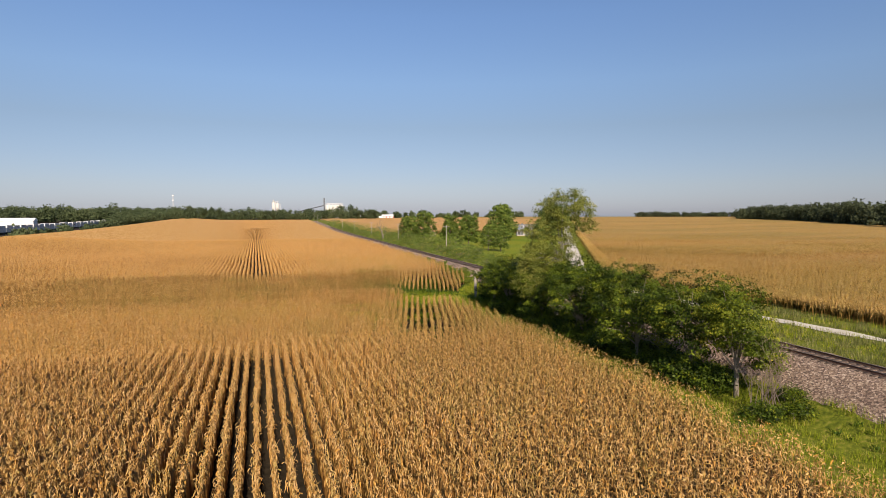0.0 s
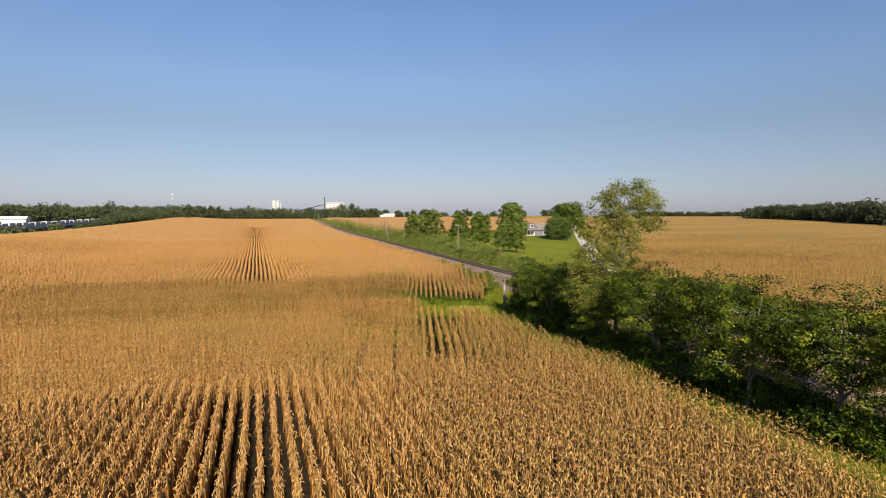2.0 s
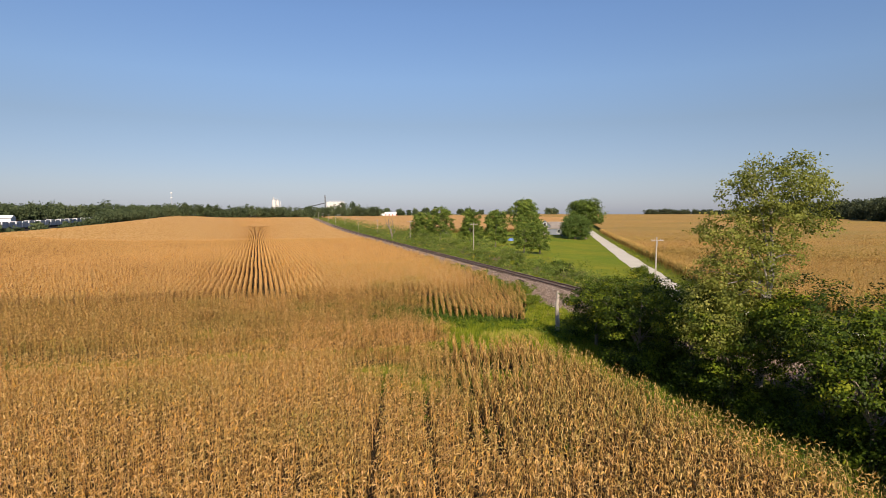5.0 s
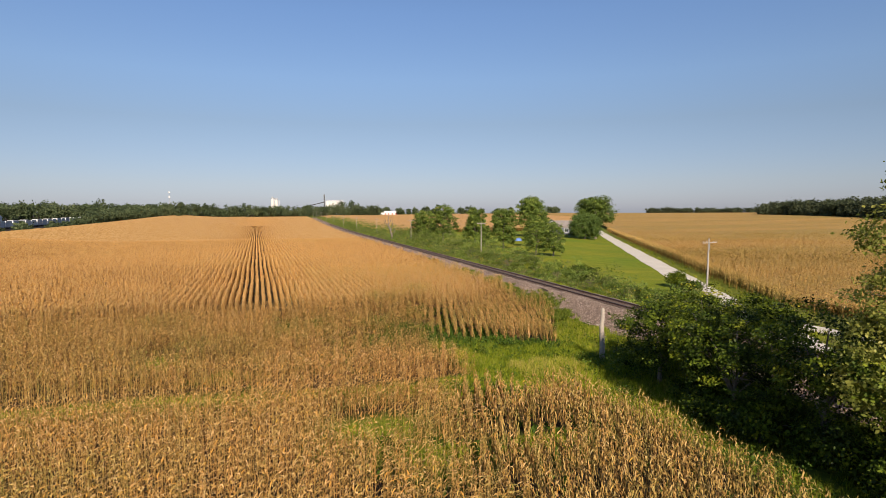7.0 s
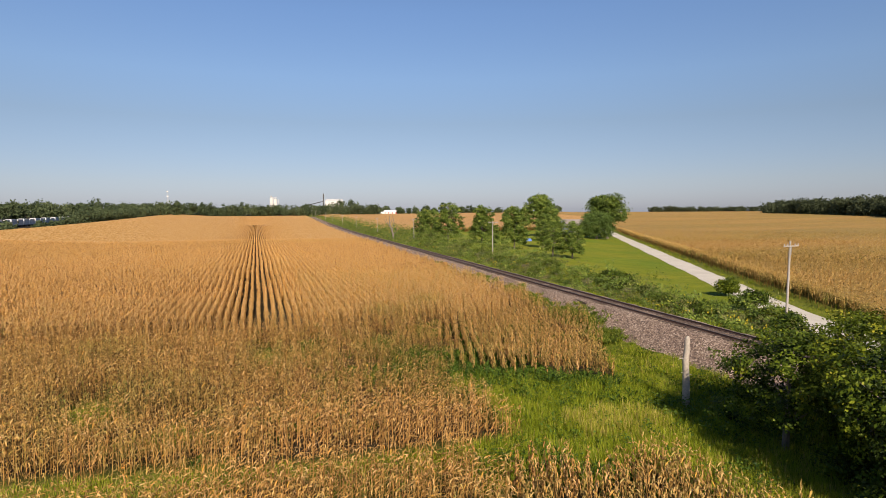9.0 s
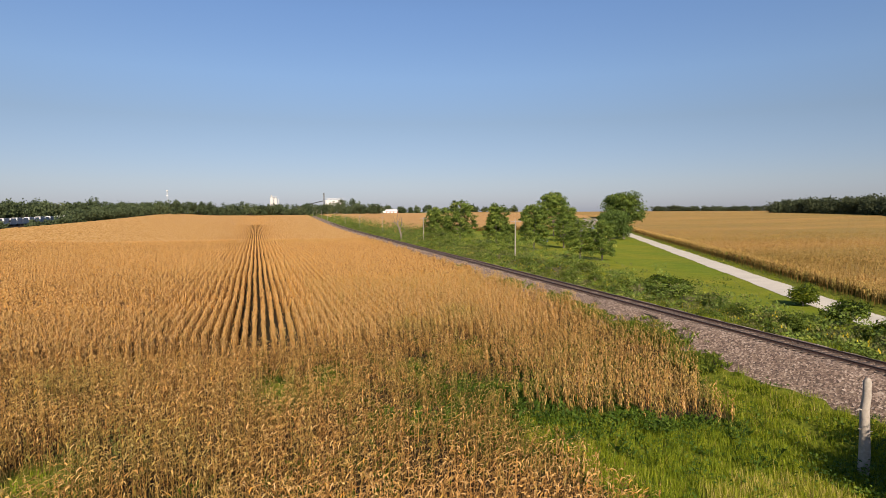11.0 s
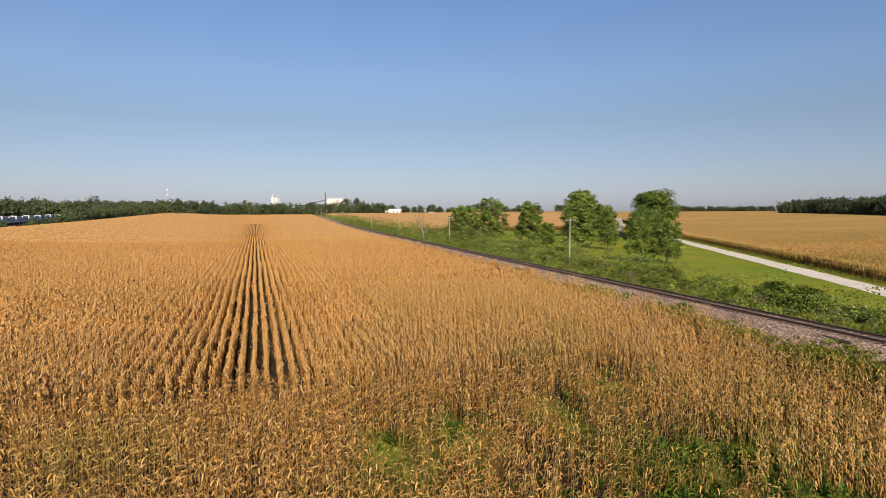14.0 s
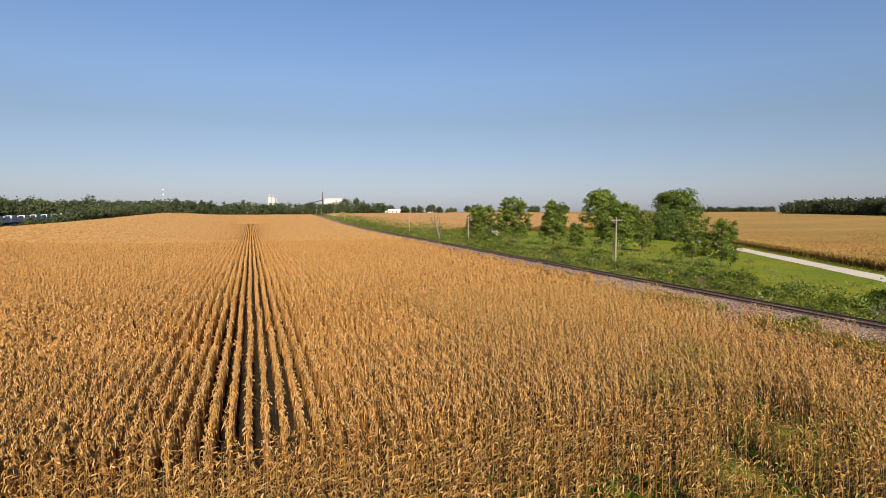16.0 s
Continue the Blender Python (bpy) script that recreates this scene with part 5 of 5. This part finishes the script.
for pts, rad in ((((0.2, 0.1, 5.0), (-1.2, 0.2, 7.0), (-1.9, 0.1, 9.4)), (0.18, 0.13, 0.05)), (((-0.4, 0, 6.6), (-0.5, 0.1, 8.6), (-0.1, 0, 10.8)), (0.19, 0.13, 0.05)),
                 (((0.5, 0.1, 4.2), (1.2, -0.1, 6.4), (1.1, 0.1, 8.8)), (0.16, 0.12, 0.05)), (((-0.4, 0, 6.6), (0.4, -0.2, 8.0), (0.7, 0, 9.9)), (0.14, 0.09, 0.04)),
                 (((0.8, 0.1, 2.8), (2.0, 0.3, 3.6), (2.3, 0.2, 5.4)), (0.14, 0.10, 0.05)), (((-0.8, 0.1, 6.4), (-1.9, -0.3, 7.2), (-2.6, -0.2, 8.6)), (0.09, 0.07, 0.03))):
    vs, fs = tube([Vector(p) for p in pts], rad, 6)
    part("limb", array_mesh("limb", vs, fs, DEADBARK, None, True), None, snag)
loose = new("loose_sleeper", bpy.data.meshes.new("loose_sleeper"))
bm = boxed(-0.115, 0.115, -1.25, 1.25, 0.0, 0.17, 0.012)
bm.to_mesh(loose.data)
bm.free()
loose.data.materials.append(TIE)
loose.matrix_world = pose(40.55, 109.65, 2.60, 0, 38, -8)
tagged(loose, "discarded dark wooden sleeper lying on the ballast", "sleeper")

# ---- locomotive ----
def locomotive(m):
    e = empty("locomotive", m, "black diesel freight locomotive with white stripes standing on the track", "locomotive")
    W = 1.5
    part("underframe", boxed(-W, W, -21.6, -0.5, 1.12, 1.48, 0.03), BLACKPAINT, e)
    for sx in (-1, 1):
        part("sill_stripe", boxed(sx * (W + 0.012) - 0.01, sx * (W + 0.012) + 0.01, -21.4, -0.7, 1.40, 1.475), WHITEPAINT, e, "white reflective sill stripe")
    part("nose", prism(((-1.42, 1.48), (1.42, 1.48), (1.42, 2.55), (1.15, 2.95), (-1.15, 2.95), (-1.42, 2.55)), -2.6, -0.95), BLACKPAINT, e)
    for sx in (-1, 1):
        for k in range(5):
            part("nose_stripe", boxed(sx * 1.432 - 0.008, sx * 1.432 + 0.008, -1.75, -1.0, 1.72 + k * 0.17, 1.79 + k * 0.17), WHITEPAINT, e)
    cab = part("cab", prism(((-W, 1.48), (W, 1.48), (W, 3.95), (1.25, 4.32), (0.6, 4.45), (-0.6, 4.45), (-1.25, 4.32), (-W, 3.95)), -5.0, -2.35), BLACKPAINT, e)
    for sx in (-1, 1):
        for y0, y1 in ((-3.55, -2.95), (-4.55, -3.95)):
            w = part("window", boxed(sx * 1.50 - 0.02, sx * 1.50 + 0.02, y0, y1, 3.05, 3.72, 0.01), GLASS, cab)
            part("window_frame", boxed(sx * 1.505 - 0.008, sx * 1.505 + 0.008, y0 - 0.05, y1 + 0.05, 3.0, 3.05), STEEL, cab)
        part("windscreen", boxed(sx * 0.65 - 0.48, sx * 0.65 + 0.48, -2.36, -2.33, 3.05, 3.75, 0.005), GLASS, cab)
    part("cab_roof", boxed(-0.9, 0.9, -7.6, -2.6, 4.44, 4.50, 0.02), ROOFGREY, e)
    part("equipment_cabinet", boxed(-1.45, 1.45, -7.6, -5.0, 1.48, 3.1, 0.04), BLACKPAINT, e)
    part("upper_cabinet", boxed(-1.1, 1.1, -7.6, -5.0, 3.1, 4.38, 0.04), BLACKPAINT, e)
    hood = part("engine_hood", prism(((-1.0, 1.48), (1.0, 1.48), (1.0, 4.05), (0.8, 4.3), (-0.8, 4.3), (-1.0, 4.05)), -20.6, -7.6), BLACKPAINT, e)
    for sx in (-1, 1):
        for k in range(9):
            y = -9.6 - k * 0.82
            part("hood_door", boxed(sx * 1.01 - 0.015, sx * 1.01 + 0.015, y - 0.74, y, 1.6, 3.3, 0.01), BLACKPAINT, hood)
        part("grab_panel", boxed(sx * 1.455 - 0.012, sx * 1.455 + 0.012, -7.55, -7.05, 1.55, 2.9), BEIGE, e, "dusty tan door panel")
        # plain marks in place of the maker's emblem
        for k in range(5):
            part("emblem_bar", boxed(sx * 1.03 - 0.008, sx * 1.03 + 0.008, -12.6 + k * 0.12, -10.6 + k * 0.12, 2.72 + k * 0.14, 2.77 + k * 0.14), WHITEPAINT, hood)
        part("emblem_block", boxed(sx * 1.03 - 0.008, sx * 1.03 + 0.008, -14.6, -13.1, 2.7, 3.3), WHITEPAINT, hood)
        for k in range(2):
            part("lettering_bar", boxed(sx * 1.03 - 0.008, sx * 1.03 + 0.008, -15.4, -12.9, 2.05 + k * 0.28, 2.17 + k * 0.28), WHITEPAINT, hood)
    part("radiator", prism(((-1.0, 3.2), (1.0, 3.2), (1.5, 3.6), (1.5, 4.3), (1.2, 4.52), (-1.2, 4.52), (-1.5, 4.3), (-1.5, 3.6)), -20.6, -16.4), BLACKPAINT, e)
    for k in range(3):
        part("roof_fan", cyl(bmesh.new(), pose(0, -9.5 - k * 1.6, 4.36), 0.62, 0.58, 0.16, 20), ROOFGREY, e)
    part("exhaust_stack", boxed(-0.35, 0.35, -14.6, -13.6, 4.28, 4.62, 0.03), UNDERFRAME, e)
    part("air_horn", boxed(-0.3, 0.3, -8.3, -8.0, 4.4, 4.62, 0.05), STEEL, e)
    tank = part("fuel_tank", boxed(-1.4, 1.4, -14.2, -8.2, 0.32, 1.12, 0.18), UNDERFRAME, e)
    plow = part("snow_plough", prism(((-1.45, 0.12), (1.45, 0.12), (1.4, 1.1), (-1.4, 1.1)), -0.55, -0.28), BLACKPAINT, e)
    part("coupler", boxed(-0.16, 0.16, -0.3, 0.15, 0.72, 1.0, 0.04), UNDERFRAME, e)
    for yc in (-4.0, -17.8):
        truck = part("bogie", boxed(-1.25, 1.25, yc - 2.5, yc + 2.5, 0.72, 1.1, 0.05), UNDERFRAME, e)
        for sx in (-1, 1):
            part("side_frame", boxed(sx * 1.18 - 0.09, sx * 1.18 + 0.09, yc - 2.6, yc + 2.6, 0.42, 0.78, 0.05), UNDERFRAME, truck)
            for k in (-1.75, 0, 1.75):
                part("wheel", cyl(bmesh.new(), pose(sx * 0.75, yc + k, 0.51, 0, 90, 0), 0.51, 0.51, 0.13, 24), UNDERFRAME, truck, "", True)
                part("axle_box", boxed(sx * 1.3 - 0.07, sx * 1.3 + 0.07, yc + k - 0.2, yc + k + 0.2, 0.34, 0.68, 0.04), UNDERFRAME, truck)
    # handrails
    for sx in (-1, 1):
        rail_ = part("handrail", boxed(sx * 1.44 - 0.018, sx * 1.44 + 0.018, -21.4, -7.7, 2.48, 2.52), UNDERFRAME, e)
        for k in range(9):
            y = -7.8 - k * 1.68
            part("stanchion", boxed(sx * 1.44 - 0.018, sx * 1.44 + 0.018, y - 0.02, y + 0.02, 1.48, 2.48), WHITEPAINT if k % 4 == 3 else UNDERFRAME, rail_)
        part("front_grab_rail", boxed(sx * 1.4 - 0.02, sx * 1.4 + 0.02, -0.62, -0.58, 1.2, 2.5), WHITEPAINT, e, "white grab rail by the steps")
        part("step_well", boxed(sx * 1.25 - 0.2, sx * 1.25 + 0.2, -1.0, -0.55, 0.35, 1.12, 0.02), UNDERFRAME, e)
    # road number
    for sx in (-1, 1):
        cu = bpy.data.curves.new("road_number", "FONT")
        cu.body, cu.size, cu.extrude, cu.space_character = "7579", 0.62, 0.006, 1.1
        tmp = bpy.data.objects.new("road_number", cu)
        scene.collection.objects.link(tmp)
        bpy.context.view_layer.update()
        me = bpy.data.meshes.new_from_object(tmp.evaluated_get(bpy.context.evaluated_depsgraph_get()))
        bpy.data.objects.remove(tmp)
        me.materials.clear()
        me.materials.append(WHITEPAINT)
        ob = part("road_number", me, None, e, "white road number")
        ob.matrix_local = pose(sx * 1.512, -3.0 if sx < 0 else -4.8, 2.35, 90, 0, -90 if sx < 0 else 90)
    return e


NOSE_Y = 21.0
locomotive(pose(float(rail_x(NOSE_Y)), NOSE_Y, 3.008, 0, 0, -math.degrees(math.atan(BEND))) @ Matrix.Scale(0.95, 4))

# ---- farmyard ----
def farmhouse(m):
    e = empty("farmhouse", m, "blue-grey farmhouse with white trim and a brown shingle roof", "house")
    part("wall", boxed(-6.5, 6.5, -4, 4, 0, 3.2), SIDING, e)
    part("roof", prism(((-4.6, 3.15), (4.6, 3.15), (4.6, 3.3), (0.0, 6.6), (-4.6, 3.3)), -7.0, 7.0), SHINGLE, e).matrix_local = pose(0, 0, 0, 0, 0, 90)
    gable = part("gable", prism(((-2.7, 3.2), (2.7, 3.2), (2.7, 4.6), (0, 7.0), (-2.7, 4.6)), -4.25, 0.0), SIDING, e)
    gable.location.x = -3.4
    part("gable_roof", prism(((-3.1, 4.35), (0, 7.1), (3.1, 4.35), (3.1, 4.55), (0, 7.35), (-3.1, 4.55)), -4.6, 0.2), SHINGLE, e).location.x = -3.4
    for x, z, w, h in ((-3.4, 4.5, 1.3, 1.5), (-5.0, 1.0, 1.2, 1.5), (3.6, 0.9, 1.7, 1.7)):
        y = -4.27 if z > 3 else -4.02
        fr = part("window", boxed(x - w / 2 - 0.15, x + w / 2 + 0.15, y - 0.06, y, z - 0.15, z + h + 0.15), WHITEPAINT, e, "white-framed window")
        for sx in (-1, 1):
            part("pane", boxed(x + sx * w / 4 - w / 4 + 0.05, x + sx * w / 4 + w / 4 - 0.05, y - 0.08, y - 0.06, z, z + h), GLASS, fr)
    part("trim_board", boxed(-6.55, 6.55, -4.08, -4.0, 2.95, 3.15), WHITEPAINT, e)
    porch = part("porch", boxed(-6.2, -2.0, -6.2, -4.0, 0.0, 0.4, 0.02), BEIGE, e)
    part("porch_roof", boxed(-6.4, -1.8, -6.4, -4.05, 2.5, 2.65, 0.02), SHINGLE, e)
    for x in (-6.1, -4.1, -2.1):
        part("porch_post", boxed(x - 0.08, x + 0.08, -6.15, -6.0, 0.4, 2.5), WHITEPAINT, e)
    part("door", boxed(-3.0, -2.1, -4.06, -4.0, 0.4, 2.4), WHITEPAINT, e)
    return e


farmhouse(pose(147.0, 296.5, float(height(147, 296.5)) - 0.05, 0, 0, -24))


def car(m, label):
    e = empty("parked_car", m, label, "car", "parked cars")
    part("body", prism(((-2.3, 0.35), (2.3, 0.35), (2.35, 0.85), (1.5, 1.0), (0.9, 1.55), (-1.5, 1.6), (-2.2, 1.05)), -0.9, 0.9), CARPAINT, e)
    for sy in (-1, 1):
        part("side_window", prism(((-1.5, 1.05), (1.15, 1.05), (0.75, 1.48), (-1.35, 1.5)), sy * 0.905 - 0.01, sy * 0.905 + 0.01), GLASS, e)
        for x in (-1.45, 1.45):
            w = part("wheel", cyl(bmesh.new(), pose(x, sy * 0.82, 0.34, 90), 0.34, 0.34, 0.2, 18), TYRE, e)
            part("rim", cyl(bmesh.new(), pose(x, sy * 0.925, 0.34, 90), 0.2, 0.2, 0.02, 14), STEEL, w)
    return e


for x, y, t in ((153.0, 281.0, -20), (147.0, 282.5, -26)):
    car(pose(x, y, float(height(x, y)) + 0.06, 0, 0, t), "dark car parked under the willow")


def shed(m):
    e = empty("garden_shed", m, "small beige wooden shed on the grass", "shed")
    part("wall", boxed(-1.6, 1.6, -1.4, 1.4, 0, 2.2, 0.02), BEIGE, e)
    part("roof", prism(((-1.9, 2.15), (1.9, 2.15), (0, 3.1)), -1.6, 1.6), SHINGLE, e)
    part("door", boxed(-0.5, 0.5, -1.44, -1.4, 0.05, 1.9), WHITEPAINT, e)


shed(pose(92.5, 304.0, float(height(92.5, 304)), 0, 0, -15))
bm = bmesh.new()
bmesh.ops.create_icosphere(bm, subdivisions=3, radius=1.0)
for v in bm.verts:
    v.co = (v.co.x * 1.5, v.co.y * 1.0, max(0.0, v.co.z * 1.1 + 0.1 * math.sin(v.co.x * 7) * math.cos(v.co.y * 5)))
tarp = tagged(part("tarp_cover", bm, TARP, None), "blue tarpaulin draped over a heap on the lawn", "tarpaulin")
tarp.location = (97.0, 236.0, float(height(97, 236)) + 0.05)

# ---- far buildings ----
def far_at(x, y):
    return pose(x, y, float(height(x, y)))


def grain_elevator(m):
    e = empty("grain_elevator", m, "tall white concrete grain elevator above the trees", "grain elevator")
    for k, x in enumerate((-5, 4.6)):
        silo = part("silo", cyl(bmesh.new(), pose(x, 0, 20 - k), 4.0, 4.0, 40 - 2 * k, 24), CONCRETE, e, "", True)
        part("dome", cyl(bmesh.new(), pose(x, 0, 41.2 - 2 * k), 4.1, 1.6, 2.4, 24), STEEL, silo, "grey steel dome", True)
    part("head_house", boxed(-6.6, -3.4, -2.4, 2.4, 42, 46, 0.2), CONCRETE, e)
    part("side_tower", boxed(10.2, 12.5, -3, 3, 0, 37, 0.2), STEEL, e)
    part("gallery", boxed(-3.2, 9, -1.2, 1.2, 41.2, 42.6, 0.1), GREYPAINT, e)
    for k in range(4):
        part("window", boxed(-6.3 + k * 0.75, -5.9 + k * 0.75, -2.5, -2.4, 43.4, 44.8), GLASS, e)
    for k in range(5):
        part("landing", boxed(-1.0, 1.0, -5.6, -3.6, 8 + k * 8, 8.8 + k * 8), UNDERFRAME, e)
    part("stair_shaft", boxed(-0.9, 0.9, -5.2, -3.8, 0, 41), GREYPAINT, e)
    return e


grain_elevator(far_at(65, 2053) @ Matrix.Scale(1.3, 4))
works = empty("grain_terminal", far_at(262, 2038) @ Matrix.Scale(1.35, 4), "row of white grain silos with a dark leg tower", "grain silos")
for k in range(5):
    part("silo", cyl(bmesh.new(), pose(-18 + k * 9.0, 0, 16), 4.8, 4.8, 32, 20), CONCRETE, works, "", True)
leg = part("leg_tower", boxed(-27, -24.6, -1.2, 1.2, 0, 49), UNDERFRAME, works, "dark steel leg tower")
for k in range(6):
    part("platform", boxed(-28.5, -23.2, -2.5, 2.5, 26 + k * 4.0, 26.5 + k * 4.0), STEEL, leg)
for k in range(4):
    part("roof_fan", boxed(-15.5 + k * 9.0, -11.5 + k * 9.0, -2, 2, 32.01, 34.0), GREYPAINT, works)
part("gallery", boxed(-20, 22, -1.2, 1.2, 34.01, 35.6), GREYPAINT, works)
cv = part("conveyor", boxed(-62, 0, -1, 1, -0.9, 0.9), UNDERFRAME, works, "sloping conveyor gallery")
cv.matrix_local = pose(-26, 0, 30, 0, -14, 0)
mast = empty("radio_mast", far_at(-252, 2037) @ Matrix.Scale(1.35, 4), "thin lattice radio mast with white drums", "mast")
for a in range(3):
    part("leg", boxed(-0.25, 0.25, -0.25, 0.25, 0, 52), STEEL, mast).location = (math.cos(a * 2.1) * 1.0, math.sin(a * 2.1) * 1.0, 0)
for z in (40, 51):
    part("drum", cyl(bmesh.new(), pose(0, 0, z), 2.2, 2.2, 2.6, 14), WHITEPAINT, mast, "white antenna drum")
barn = empty("red_barn", far_at(249, 1127), "long white-roofed red farm building", "barn")
part("wall", boxed(-10, 18, -6, 6, 0, 3.9), BARNRED, barn)
part("roof", prism(((-6.6, 3.8), (6.6, 3.8), (0, 7.4)), -18.6, 10.6), WHITEPAINT, barn).matrix_local = pose(0, 0, 0, 0, 0, 90)
part("lean_to", boxed(-18, -10.1, -5, 5, 0, 4.4), WHITEPAINT, barn)
for k in range(3):
    part("door", boxed(-9 + k * 7, -4 + k * 7, -6.1, -6.0, 0, 3.4), WHITEPAINT, barn)
for x, y, w, h in ((150, 1110, 14, 4), (190, 1120, 8, 4), (330, 1160, 10, 5), (420, 1200, 9, 5), (-160, 480, 22, 5.6)):
    b = empty("farm_building", far_at(x, y), "low white farm building among trees", "building", "far buildings")
    part("wall", boxed(-w / 2, w / 2, -4, 4, 0, h), WHITEPAINT, b)
    part("roof", prism(((-4.5, h), (4.5, h), (0, h + 2)), -w / 2 - 0.4, w / 2 + 0.4), WHITEPAINT if w > 20 else ROOFGREY, b).matrix_local = pose(0, 0, 0, 0, 0, 90)

# ---- container train on the far line ----
def container_car(m):
    e = empty("container_wagon", m, "flat wagon carrying white ribbed containers", "rail wagon", "far freight train")
    part("deck", boxed(-1.4, 1.4, -8.2, 8.2, 0.9, 1.2), UNDERFRAME, e)
    for y in (-5.6, 5.6):
        part("bogie", boxed(-1.2, 1.2, y - 1.4, y + 1.4, 0.1, 0.9), UNDERFRAME, e)
    for k, y in enumerate((-4.2, 4.2)):
        top = 4.35 - 0.1 * k
        # sides grey, roof and ends white: shade and sunlight put into the paint
        c = part("container", boxed(-1.3, 1.3, y - 3.6, y + 3.6, 1.22, top, 0.04), GREYPAINT, e)
        part("roof", boxed(-1.3, 1.3, y - 3.6, y + 3.6, top + 0.004, top + 0.10), WHITEPAINT, c, "white roof")
        for q in range(5):
            part("rib", boxed(1.3, 1.36, y - 3.2 + q * 1.6 - 0.12, y - 3.2 + q * 1.6 + 0.12, 1.4, top - 0.2), GREYPAINT, c)
        part("end_frame", boxed(-1.28, 1.28, y + 3.6, y + 3.66, 1.3, top - 0.1), WHITEPAINT, c)
        part("end_door", boxed(-1.25, 1.25, y - 3.66, y - 3.61, 1.3, top - 0.1), WHITEPAINT, c, "white end door")
    return e


first_car = container_car(pose(-113, 262, float(height(-113, 262)) + 1.2))
for k in range(1, 22):
    y = 262 + k * 17.2
    copy_thing(first_car, pose(-113, y, float(height(-113, y)) + 1.2))

# ---- sleepers, last ----
tie_me = bpy.data.meshes.new("sleeper")
bm = boxed(-1.3, 1.3, -0.115, 0.115, -0.14, 0.045, 0.012)
bm.to_mesh(tie_me)
bm.free()
tie_me.materials.append(TIE)
r = random.Random(2)
rest = []
for k in range(900):
    y = 20 + k * 0.54
    if 92 <= y < 92 + 280 * 0.54:
        ob = new("sleeper", tie_me)
        ob.parent = track
        ob.location = (BEND * y + r.uniform(-0.04, 0.04), y, 2.80)
    else:
        x = float(rail_x(y))
        z = 2.80 + float(swell(x, y))
        a = [(x + sx * 1.3, y + sy * 0.115, z + sz) for sz in (-0.1, 0.045) for sx, sy in ((-1, -1), (1, -1), (1, 1), (-1, 1))]
        rest.append((a, [(4, 5, 6), (4, 6, 7), (0, 1, 5), (0, 5, 4), (1, 2, 6), (1, 6, 5), (2, 3, 7), (2, 7, 6), (3, 0, 4), (3, 4, 7)]))
vs, fs = join(rest)
tagged(new("sleepers", array_mesh("sleepers", vs, fs, TIE)), "dark wooden sleepers further along the line", "sleepers", kind="stuff")
